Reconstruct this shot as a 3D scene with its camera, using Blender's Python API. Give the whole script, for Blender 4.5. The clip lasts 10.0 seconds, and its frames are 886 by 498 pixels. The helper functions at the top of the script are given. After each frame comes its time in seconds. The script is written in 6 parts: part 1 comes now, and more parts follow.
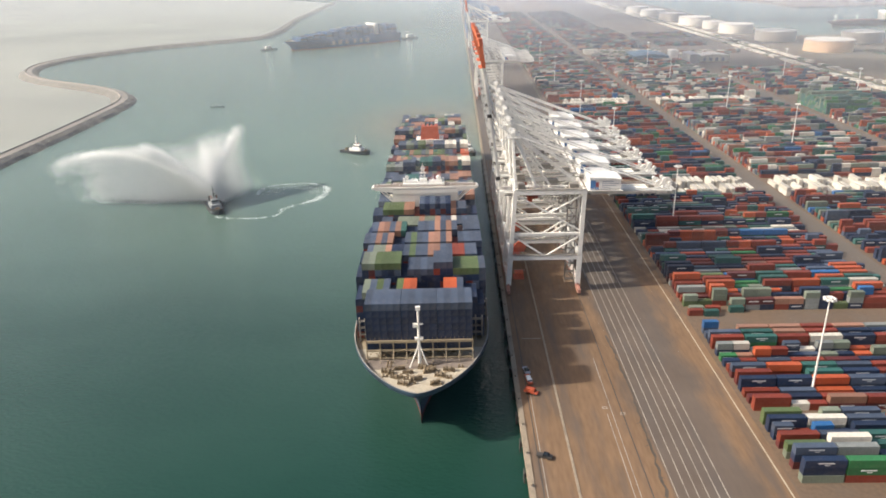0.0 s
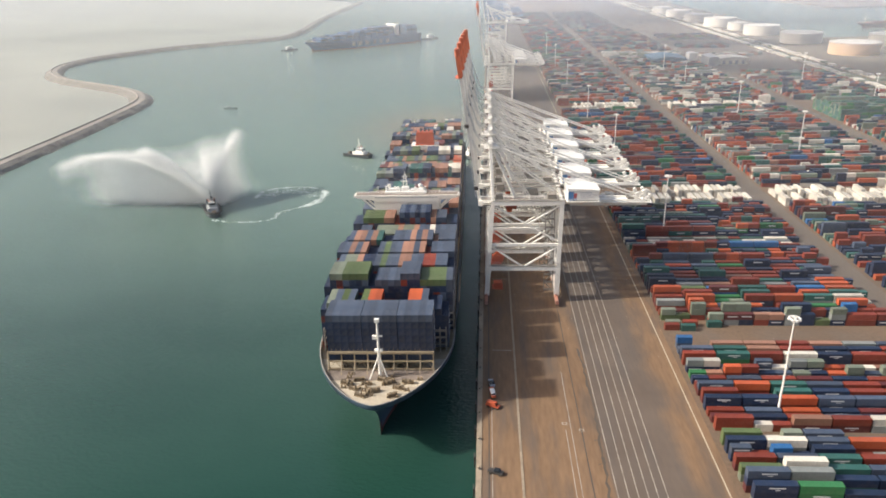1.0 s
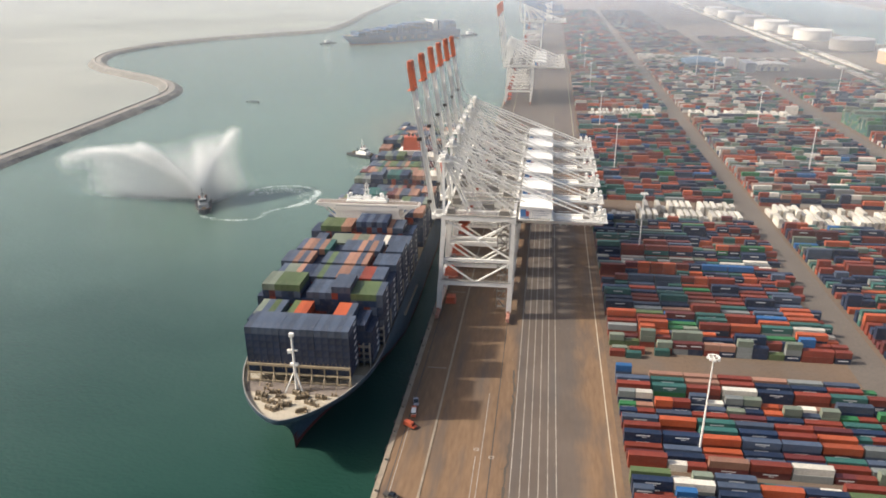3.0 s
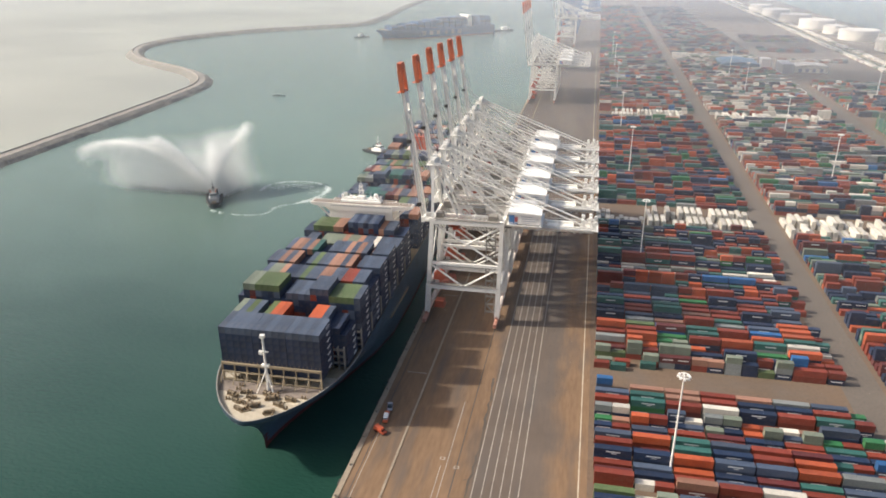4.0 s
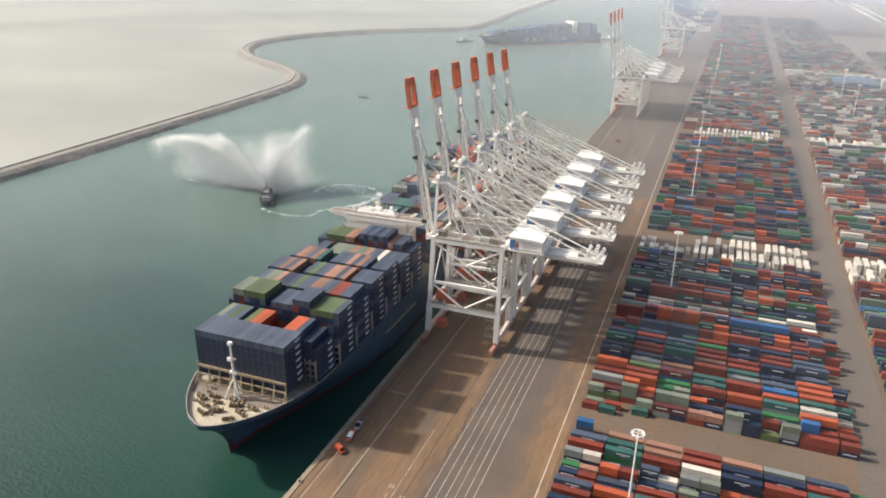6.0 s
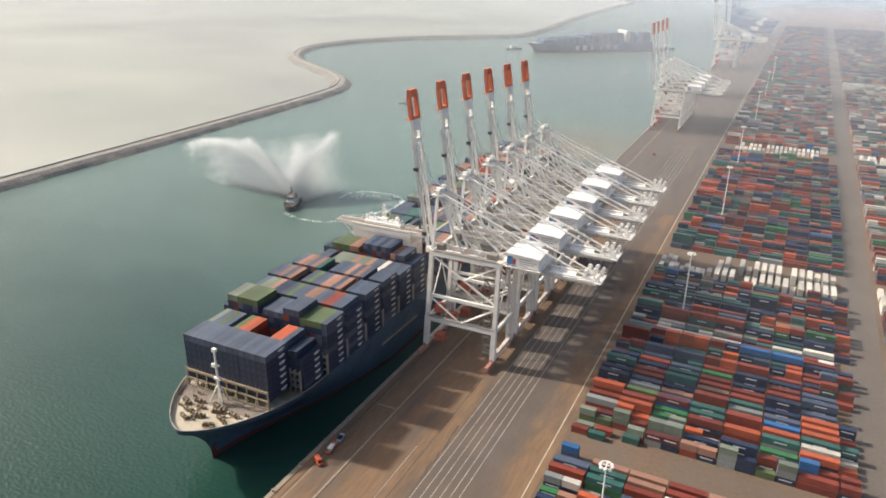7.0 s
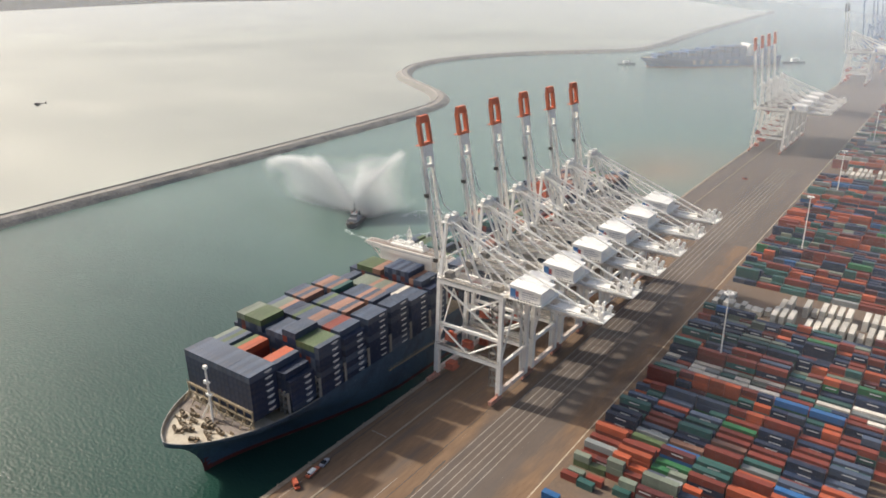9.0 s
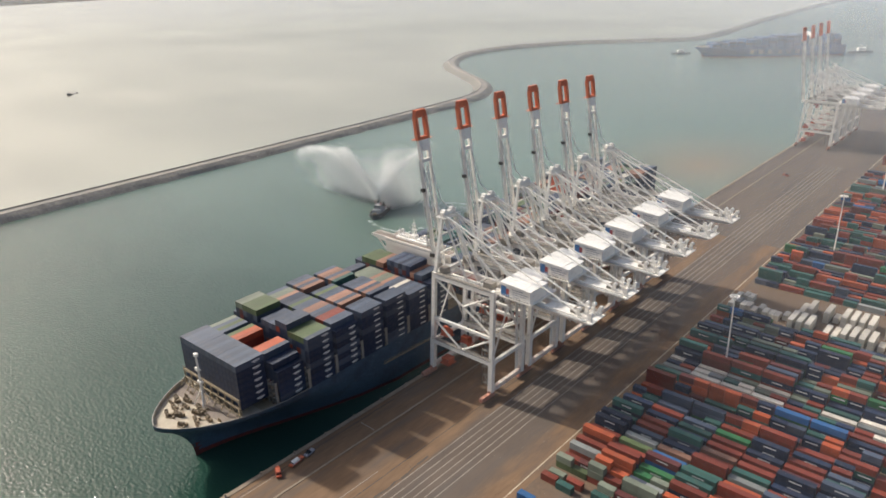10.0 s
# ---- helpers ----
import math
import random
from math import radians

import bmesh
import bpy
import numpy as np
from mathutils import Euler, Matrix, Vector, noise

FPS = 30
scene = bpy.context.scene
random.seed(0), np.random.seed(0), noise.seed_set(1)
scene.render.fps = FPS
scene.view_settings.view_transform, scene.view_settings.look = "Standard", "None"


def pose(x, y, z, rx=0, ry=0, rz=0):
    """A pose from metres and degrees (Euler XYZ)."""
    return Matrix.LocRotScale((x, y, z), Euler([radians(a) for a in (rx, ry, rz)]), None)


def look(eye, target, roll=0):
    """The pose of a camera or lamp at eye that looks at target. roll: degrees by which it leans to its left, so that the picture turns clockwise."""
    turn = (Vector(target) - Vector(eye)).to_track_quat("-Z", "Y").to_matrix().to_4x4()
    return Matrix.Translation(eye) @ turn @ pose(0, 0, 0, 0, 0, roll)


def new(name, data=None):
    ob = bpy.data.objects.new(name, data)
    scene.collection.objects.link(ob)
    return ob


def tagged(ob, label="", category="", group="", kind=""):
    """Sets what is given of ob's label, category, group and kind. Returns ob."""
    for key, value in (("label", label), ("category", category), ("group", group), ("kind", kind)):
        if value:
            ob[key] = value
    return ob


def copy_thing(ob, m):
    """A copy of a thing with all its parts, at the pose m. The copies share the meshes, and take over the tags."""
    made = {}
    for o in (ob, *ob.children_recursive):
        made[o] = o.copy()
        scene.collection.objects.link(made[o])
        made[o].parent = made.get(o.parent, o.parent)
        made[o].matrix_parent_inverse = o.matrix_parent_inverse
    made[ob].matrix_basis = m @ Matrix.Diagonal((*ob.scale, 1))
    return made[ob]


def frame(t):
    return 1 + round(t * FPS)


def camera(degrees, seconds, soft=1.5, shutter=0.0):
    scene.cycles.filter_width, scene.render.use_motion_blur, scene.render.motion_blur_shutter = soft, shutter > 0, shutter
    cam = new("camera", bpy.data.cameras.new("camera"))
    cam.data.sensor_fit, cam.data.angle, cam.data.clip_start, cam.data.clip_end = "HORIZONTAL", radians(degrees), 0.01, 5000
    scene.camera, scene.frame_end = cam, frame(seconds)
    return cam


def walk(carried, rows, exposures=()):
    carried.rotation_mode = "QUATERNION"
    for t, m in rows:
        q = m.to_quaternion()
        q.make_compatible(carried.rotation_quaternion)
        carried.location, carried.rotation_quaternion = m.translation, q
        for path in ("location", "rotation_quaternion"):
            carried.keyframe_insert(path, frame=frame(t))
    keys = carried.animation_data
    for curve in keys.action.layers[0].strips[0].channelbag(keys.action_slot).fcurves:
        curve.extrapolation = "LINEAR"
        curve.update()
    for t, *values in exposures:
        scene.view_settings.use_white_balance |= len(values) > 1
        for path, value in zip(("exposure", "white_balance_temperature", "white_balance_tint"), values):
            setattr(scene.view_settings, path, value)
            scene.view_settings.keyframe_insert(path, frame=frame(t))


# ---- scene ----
cam = camera(63.9, 10.0, soft=1.75)
PATH = [
    (0, (-2.979, 0.642, 144.614), (-3.025, 2.496, 143.867), -1.5),
    (0.5, (10.074, 1.737, 147.035), (9.982, 3.589, 146.287), -1.7),
    (1, (20.326, 3.049, 148.727), (20.2, 4.899, 147.978), -1.6),
    (1.5, (32.072, 5.237, 150.268), (31.907, 7.084, 149.517), -1.6),
    (2, (42.52, 7.326, 151.953), (42.324, 9.168, 151.199), -1.4),
    (2.5, (53.826, 10.027, 153.733), (53.597, 11.864, 152.974), -1.0),
    (4, (86.326, 20.588, 158.475), (85.952, 22.391, 157.695), -0.3),
    (4.5, (97.623, 25.633, 159.776), (97.179, 27.418, 158.99), -0.2),
    (5, (108.084, 30.708, 160.801), (107.568, 32.473, 160.017), -0.0),
    (5.5, (119.184, 36.789, 161.951), (118.586, 38.531, 161.171), 0.2),
    (7, (149.093, 56.271, 165.184), (148.282, 57.933, 164.421), 0.7),
    (7.5, (160.025, 65.116, 166.441), (159.134, 66.74, 165.687), 0.5),
    (8, (168.728, 72.303, 167.428), (167.768, 73.892, 166.685), 0.1),
    (8.5, (179.402, 81.125, 168.135), (178.351, 82.661, 167.405), -0.5),
    (9, (187.703, 88.177, 169.099), (186.583, 89.665, 168.37), -1.1),
    (9.5, (197.956, 98.071, 169.79), (196.763, 99.496, 169.052), -1.7),
    (10, (206.726, 106.155, 170.394), (205.486, 107.532, 169.64), -1.7),
]
walk(cam, [(t, look(eye, target, roll)) for t, eye, target, roll in PATH],
     exposures=[(0.0, 0.1), (8.4, 0.06), (10.0, -0.19)])

# ---- light ----
SUN_ELEV = 38.8
world = bpy.data.worlds.new("sky")
scene.world = world
world.use_nodes = True
wn = world.node_tree.nodes
sky = wn.new("ShaderNodeTexSky")
sky.sky_type = "NISHITA"
sky.sun_disc = False
sky.sun_elevation = radians(SUN_ELEV)
sky.sun_rotation = radians(-97)
sky.air_density, sky.dust_density, sky.ozone_density = 1.0, 5.5, 0.9
world.node_tree.links.new(sky.outputs[0], wn["Background"].inputs[0])
wn["Background"].inputs[1].default_value = 0.15
sun = new("sun", bpy.data.lights.new("sun", "SUN"))
sun.data.energy, sun.data.angle, sun.data.color = 4.4, radians(2.4), (1.0, 0.935, 0.84)
sun.matrix_world = look((-700, 0, 600), (-700 + math.cos(radians(SUN_ELEV)), 0.1, 600 - math.sin(radians(SUN_ELEV))))

# ---- materials ----


def material(name, col, rough=0.6, metal=0.0, vary=0.25, scale=0.15, fine=3.0, bump=0.0, dirt=None, dirt_amount=0.3, ribs=None, hue=0.0, stretch=None):
    """A worn surface: base colour with broad stains and fine grain; ribs: (axis, pitch) of pressed corrugation."""
    m = bpy.data.materials.new(name)
    m.use_nodes = True
    n, li = m.node_tree.nodes, m.node_tree.links
    p = n["Principled BSDF"]
    co = n.new("ShaderNodeTexCoord")
    src = co.outputs["Object"]
    if stretch:
        mp = n.new("ShaderNodeMapping")
        mp.inputs["Scale"].default_value = stretch
        li.new(src, mp.inputs["Vector"])
        src = mp.outputs[0]
    big, small = n.new("ShaderNodeTexNoise"), n.new("ShaderNodeTexNoise")
    big.inputs["Scale"].default_value, small.inputs["Scale"].default_value = scale, fine
    big.inputs["Detail"].default_value, small.inputs["Detail"].default_value = 6, 4
    for t in (big, small):
        li.new(src, t.inputs["Vector"])
    add = n.new("ShaderNodeMath")
    add.operation = "ADD"
    li.new(big.outputs["Fac"], add.inputs[0])
    li.new(small.outputs["Fac"], add.inputs[1])
    rng = n.new("ShaderNodeMapRange")
    rng.inputs["From Min"].default_value, rng.inputs["From Max"].default_value = 0.6, 1.4
    rng.inputs["To Min"].default_value, rng.inputs["To Max"].default_value = 1 - vary, 1 + vary
    li.new(add.outputs[0], rng.inputs["Value"])
    info = n.new("ShaderNodeObjectInfo")
    hsv = n.new("ShaderNodeHueSaturation")
    hsv.inputs["Color"].default_value = (*col, 1)
    if hue:
        r2 = n.new("ShaderNodeMapRange")
        geo = n.new("ShaderNodeNewGeometry")
        s2 = n.new("ShaderNodeMath")
        s2.operation = "ADD"
        li.new(info.outputs["Random"], s2.inputs[0])
        li.new(geo.outputs["Random Per Island"], s2.inputs[1])
        s3 = n.new("ShaderNodeMath")
        s3.operation = "FRACT"
        li.new(s2.outputs[0], s3.inputs[0])
        r2.inputs["To Min"].default_value, r2.inputs["To Max"].default_value = 1 - hue, 1 + hue
        li.new(s3.outputs[0], r2.inputs["Value"])
        mul = n.new("ShaderNodeMath")
        mul.operation = "MULTIPLY"
        li.new(rng.outputs[0], mul.inputs[0])
        li.new(r2.outputs[0], mul.inputs[1])
        li.new(mul.outputs[0], hsv.inputs["Value"])
    else:
        li.new(rng.outputs[0], hsv.inputs["Value"])
    out = hsv.outputs[0]
    if dirt:
        mx = n.new("ShaderNodeMix")
        mx.data_type = "RGBA"
        spot = n.new("ShaderNodeTexNoise")
        spot.inputs["Scale"].default_value, spot.inputs["Detail"].default_value = scale * 2.3, 8
        li.new(src, spot.inputs["Vector"])
        r3 = n.new("ShaderNodeMapRange")
        r3.inputs["From Min"].default_value, r3.inputs["From Max"].default_value = 0.48, 0.7
        r3.inputs["To Max"].default_value = dirt_amount
        li.new(spot.outputs["Fac"], r3.inputs["Value"])
        li.new(r3.outputs[0], mx.inputs["Factor"])
        li.new(out, mx.inputs["A"])
        mx.inputs["B"].default_value = (*dirt, 1)
        out = mx.outputs["Result"]
    li.new(out, p.inputs["Base Color"])
    p.inputs["Roughness"].default_value, p.inputs["Metallic"].default_value = rough, metal
    if bump or ribs:
        b = n.new("ShaderNodeBump")
        b.inputs["Strength"].default_value, b.inputs["Distance"].default_value = bump or 0.6, 0.05
        if ribs:
            w = n.new("ShaderNodeTexWave")
            w.bands_direction = ribs[0]
            w.inputs["Scale"].default_value = 0.314 / ribs[1]
            li.new(co.outputs["Object"], w.inputs["Vector"])
            li.new(w.outputs["Fac"], b.inputs["Height"])
        else:
            li.new(small.outputs["Fac"], b.inputs["Height"])
        li.new(b.outputs[0], p.inputs["Normal"])
    return m


SEA = -5.0


def water(name, col, rough, wave, silt=None, ior=1.38):
    """Sea surface: turbid body colour, broad current streaks, two sizes of ripple; with silt, also a paling up the
    harbour that partly imitates haze.
    """
    m = bpy.data.materials.new(name)
    m.use_nodes = True
    n, li = m.node_tree.nodes, m.node_tree.links
    p = n["Principled BSDF"]
    co = n.new("ShaderNodeTexCoord")
    mp = n.new("ShaderNodeMapping")
    mp.inputs["Scale"].default_value = (0.6, 1.0, 1.0)
    mp.inputs["Rotation"].default_value = (0, 0, 0.4)
    li.new(co.outputs["Object"], mp.inputs["Vector"])
    streak = n.new("ShaderNodeTexNoise")
    streak.inputs["Scale"].default_value, streak.inputs["Detail"].default_value = 0.006, 5
    li.new(mp.outputs[0], streak.inputs["Vector"])
    rng = n.new("ShaderNodeMapRange")
    rng.inputs["From Min"].default_value, rng.inputs["From Max"].default_value = 0.3, 0.7
    rng.inputs["To Min"].default_value, rng.inputs["To Max"].default_value = 0.82, 1.18
    li.new(streak.outputs["Fac"], rng.inputs["Value"])
    hsv = n.new("ShaderNodeHueSaturation")
    hsv.inputs["Color"].default_value = (*col, 1)
    li.new(rng.outputs[0], hsv.inputs["Value"])
    out = hsv.outputs[0]
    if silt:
        # silty paling with distance; also paints haze and sky reflection into the colour
        far, milky_haze, cloud = n.new("ShaderNodeSeparateXYZ"), n.new("ShaderNodeMix"), n.new("ShaderNodeMath")
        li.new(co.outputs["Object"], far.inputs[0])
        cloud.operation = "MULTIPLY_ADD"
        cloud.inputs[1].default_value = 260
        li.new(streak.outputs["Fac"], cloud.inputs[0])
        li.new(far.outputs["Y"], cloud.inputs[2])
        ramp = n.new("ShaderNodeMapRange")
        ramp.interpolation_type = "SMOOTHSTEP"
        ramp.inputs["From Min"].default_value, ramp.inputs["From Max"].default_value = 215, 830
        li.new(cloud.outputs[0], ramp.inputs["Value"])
        milky_haze.data_type = "RGBA"
        li.new(ramp.outputs[0], milky_haze.inputs["Factor"])
        li.new(out, milky_haze.inputs["A"])
        milky_haze.inputs["B"].default_value = (0.15, 0.22, 0.187, 1)
        out = milky_haze.outputs["Result"]
        sep, tint = n.new("ShaderNodeMapping"), n.new("ShaderNodeMix")
        sep.vector_type = "TEXTURE"
        sep.inputs["Location"].default_value, sep.inputs["Scale"].default_value = (-30, 715, SEA), (150, 205, 30)
        ball = n.new("ShaderNodeTexGradient")
        ball.gradient_type = "QUADRATIC_SPHERE"
        li.new(co.outputs["Object"], sep.inputs["Vector"])
        li.new(sep.outputs[0], ball.inputs["Vector"])
        tint.data_type = "RGBA"
        li.new(ball.outputs["Fac"], tint.inputs["Factor"])
        li.new(out, tint.inputs["A"])
        tint.inputs["B"].default_value = (*silt, 1)
        out = tint.outputs["Result"]
    li.new(out, p.inputs["Base Color"])
    p.inputs["Roughness"].default_value, p.inputs["IOR"].default_value = rough, ior
    last = None
    for scale, dist in ((0.85, wave * 1.25), (0.2, wave * 0.6)):
        w = n.new("ShaderNodeTexNoise")
        w.inputs["Scale"].default_value, w.inputs["Detail"].default_value = scale, 4
        li.new(mp.outputs[0], w.inputs["Vector"])
        b = n.new("ShaderNodeBump")
        b.inputs["Strength"].default_value, b.inputs["Distance"].default_value = 0.6, dist
        li.new(w.outputs["Fac"], b.inputs["Height"])
        if last:
            li.new(last.outputs[0], b.inputs["Normal"])
        last = b
    li.new(last.outputs[0], p.inputs["Normal"])
    return m


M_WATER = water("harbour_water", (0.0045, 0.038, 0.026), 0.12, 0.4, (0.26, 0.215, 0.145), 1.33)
M_SEA = water("silty_sea", (0.35, 0.352, 0.288), 0.3, 0.06)
M_ASPHALT = material("apron_asphalt", (0.19, 0.116, 0.064), 0.85, vary=0.28, scale=0.07, fine=0.8, bump=0.1, dirt=(0.1, 0.08, 0.066), dirt_amount=0.75, stretch=(1.0, 0.16, 1.0))


def lay_lane(m, x0, x1, col):
    """Lays a darker resurfaced strip, with ragged edges, into a ground material."""
    n, li = m.node_tree.nodes, m.node_tree.links
    p = n["Principled BSDF"]
    old = p.inputs["Base Color"].links[0].from_socket
    co, sep, no = n.new("ShaderNodeTexCoord"), n.new("ShaderNodeSeparateXYZ"), n.new("ShaderNodeTexNoise")
    no.inputs["Scale"].default_value, no.inputs["Detail"].default_value = 0.05, 6
    li.new(co.outputs["Object"], sep.inputs[0])
    li.new(co.outputs["Object"], no.inputs["Vector"])
    wob, off = n.new("ShaderNodeMath"), n.new("ShaderNodeMath")
    wob.operation, off.operation = "MULTIPLY_ADD", "ADD"
    wob.inputs[1].default_value, wob.inputs[2].default_value = 14.0, -7.0
    li.new(no.outputs["Fac"], wob.inputs[0])
    li.new(sep.outputs["X"], off.inputs[0])
    li.new(wob.outputs[0], off.inputs[1])
    lo, hi, mul = n.new("ShaderNodeMapRange"), n.new("ShaderNodeMapRange"), n.new("ShaderNodeMath")
    lo.inputs["From Min"].default_value, lo.inputs["From Max"].default_value = x0 - 1.0, x0 + 1.0
    hi.inputs["From Min"].default_value, hi.inputs["From Max"].default_value = x1 + 3.0, x1 - 3.0
    li.new(sep.outputs["X"], lo.inputs["Value"])
    li.new(off.outputs[0], hi.inputs["Value"])
    mul.operation = "MULTIPLY"
    li.new(lo.outputs[0], mul.inputs[0])
    li.new(hi.outputs[0], mul.inputs[1])
    amt = n.new("ShaderNodeMath")
    amt.operation = "MULTIPLY"
    amt.inputs[1].default_value = 0.75
    li.new(mul.outputs[0], amt.inputs[0])
    mx, mot = n.new("ShaderNodeMix"), n.new("ShaderNodeHueSaturation")
    mx.data_type = "RGBA"
    mot.inputs["Color"].default_value = (*col, 1)
    r = n.new("ShaderNodeMapRange")
    r.inputs["To Min"].default_value, r.inputs["To Max"].default_value = 0.6, 1.4
    li.new(no.outputs["Fac"], r.inputs["Value"])
    li.new(r.outputs[0], mot.inputs["Value"])
    li.new(amt.outputs[0], mx.inputs["Factor"])
    li.new(old, mx.inputs["A"])
    li.new(mot.outputs[0], mx.inputs["B"])
    li.new(mx.outputs["Result"], p.inputs["Base Color"])


lay_lane(M_ASPHALT, 58.3, 83.0, (0.098, 0.084, 0.073))
M_YELLOW = material("yellow_paint", (0.48, 0.41, 0.3), 0.7, vary=0.25, scale=0.1, fine=1.0, dirt=(0.25, 0.18, 0.12), dirt_amount=0.6)
M_YARD = material("yard_ground", (0.145, 0.098, 0.064), 0.9, vary=0.25, scale=0.02, fine=0.7, bump=0.2, dirt=(0.13, 0.105, 0.085), dirt_amount=0.6)
M_APRON = material("far_asphalt", (0.125, 0.1, 0.08), 0.85, vary=0.28, scale=0.05, fine=0.8, bump=0.1, dirt=(0.09, 0.08, 0.072), dirt_amount=0.75, stretch=(1.0, 0.16, 1.0))
M_OLIVE = material("olive_asphalt", (0.11, 0.112, 0.07), 0.9, vary=0.3, scale=0.05, fine=0.6)
M_ROAD = material("yard_road", (0.13, 0.108, 0.088), 0.85, vary=0.2, scale=0.03, fine=0.8)
M_CONCRETE = material("concrete", (0.29, 0.235, 0.17), 0.85, vary=0.3, scale=0.2, fine=2.0, bump=0.2, dirt=(0.2, 0.16, 0.12), dirt_amount=0.5)
M_PAINT = material("road_paint", (0.35, 0.31, 0.26), 0.7, vary=0.25, scale=0.1, fine=1.0, dirt=(0.15, 0.12, 0.1), dirt_amount=0.8)
M_CRACK = material("bitumen_seam", (0.08, 0.065, 0.05), 0.7, vary=0.2)
M_ROCK = material("breakwater_rock", (0.2, 0.185, 0.16), 0.9, vary=0.5, scale=0.08, fine=0.5, bump=1.0)
M_CREST = material("breakwater_crest", (0.27, 0.245, 0.21), 0.85, vary=0.25, scale=0.05, fine=0.6)
M_WHITE = material("crane_white", (0.89, 0.86, 0.79), 0.45, vary=0.08, scale=0.3, fine=2.0, dirt=(0.42, 0.36, 0.29), dirt_amount=0.2)
M_HOUSE = material("sheet_white", (0.89, 0.87, 0.82), 0.5, vary=0.05, scale=0.3, fine=2.0, dirt=(0.5, 0.45, 0.38), dirt_amount=0.25)
M_ORANGE = material("signal_orange", (0.58, 0.145, 0.065), 0.55, vary=0.25, scale=0.3, fine=2.0, dirt=(0.35, 0.14, 0.09), dirt_amount=0.4)
M_GRATING = material("walkway_grating", (0.27, 0.245, 0.21), 0.7, vary=0.3, scale=0.4, fine=2.0)
M_RUSTRED = material("bogie_red", (0.45, 0.09, 0.04), 0.55, vary=0.25, scale=0.4, fine=2.0)
M_BOGIE = material("bogie_faded", (0.5, 0.26, 0.19), 0.6, vary=0.3, scale=0.5, fine=2.0, dirt=(0.45, 0.08, 0.04), dirt_amount=0.8)
M_SILL = material("sill_white", (0.76, 0.68, 0.6), 0.55, vary=0.18, scale=0.5, fine=2.0, dirt=(0.5, 0.2, 0.13), dirt_amount=0.8)
M_STEEL = material("dark_steel", (0.07, 0.065, 0.06), 0.6, metal=0.3, vary=0.3)
M_CABLE = material("stay_cable", (0.6, 0.6, 0.58), 0.5, vary=0.15)
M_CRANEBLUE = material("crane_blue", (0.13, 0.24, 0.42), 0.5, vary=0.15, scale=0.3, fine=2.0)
M_HELI = material("helicopter_grey", (0.16, 0.15, 0.15), 0.4, vary=0.2)
M_BLUE = material("logo_blue", (0.09, 0.22, 0.45), 0.5, vary=0.1)
M_LOGORED = material("logo_red", (0.4, 0.1, 0.1), 0.5, vary=0.1)
M_GREYBAR = material("lettering_grey", (0.35, 0.36, 0.4), 0.6, vary=0.1)
M_HULLBLUE = material("hull_blue", (0.008, 0.085, 0.25), 0.45, vary=0.3, scale=0.06, fine=0.8)
M_HULLRED = material("hull_maroon", (0.11, 0.035, 0.03), 0.5, vary=0.3, scale=0.06, fine=0.8)
M_HULL = material("hull_navy", (0.055, 0.092, 0.138), 0.4, vary=0.35, scale=0.06, fine=0.8, dirt=(0.035, 0.035, 0.045), dirt_amount=0.6)
M_BOOT = material("antifouling_red", (0.15, 0.03, 0.022), 0.6, vary=0.35, scale=0.15, fine=1.0, dirt=(0.06, 0.03, 0.03), dirt_amount=0.6)
M_DECK = material("foredeck_beige", (0.46, 0.405, 0.31), 0.7, vary=0.2, scale=0.15, fine=1.5, dirt=(0.32, 0.25, 0.18), dirt_amount=0.5)
M_BULWARK = material("worn_rail_grey", (0.3, 0.28, 0.25), 0.6, vary=0.3, scale=0.3, fine=2.0)
M_PLATE = material("deck_plate", (0.22, 0.18, 0.15), 0.75, vary=0.3, scale=0.2, fine=1.5)
M_LASH = material("lashing_beige", (0.33, 0.265, 0.175), 0.65, vary=0.25, scale=0.3)
M_BRIDGE = material("bridge_cream", (0.78, 0.73, 0.66), 0.5, vary=0.1, scale=0.2)
M_GLASS = material("dark_glazing", (0.02, 0.025, 0.03), 0.12, vary=0.1)
# pale grey base colour stands in for sky reflected in the panes
M_PANE = material("reflecting_glazing", (0.34, 0.33, 0.31), 0.15, vary=0.1)
M_WINCH = material("winch_brown", (0.23, 0.175, 0.11), 0.6, vary=0.35, scale=0.5)
M_TEXT = material("marking_white", (0.72, 0.72, 0.7), 0.6, vary=0.1)
M_FOAM = material("foam", (0.55, 0.63, 0.6), 0.8, vary=0.1, scale=0.2)
M_TUGGREY = material("tug_house", (0.33, 0.345, 0.345), 0.55, vary=0.2)
M_TUG = material("tug_hull", (0.03, 0.045, 0.055), 0.5, vary=0.3)
M_TUGRED = material("tug_deck", (0.16, 0.2, 0.2), 0.6, vary=0.3)
M_TANK = material("tank_cream", (0.7, 0.66, 0.58), 0.55, vary=0.12, scale=0.05, fine=0.5, dirt=(0.45, 0.4, 0.33), dirt_amount=0.4)
M_TANKTAN = material("tank_tan", (0.62, 0.42, 0.26), 0.6, vary=0.15, scale=0.05, fine=0.5)
M_BUILD = material("industrial_cladding", (0.4, 0.42, 0.44), 0.6, vary=0.2, scale=0.05)
M_GRASS = material("rough_ground", (0.15, 0.125, 0.09), 0.95, vary=0.4, scale=0.02, fine=0.3)
M_SHED = material("blue_shed", (0.08, 0.16, 0.24), 0.6, vary=0.2, scale=0.05)

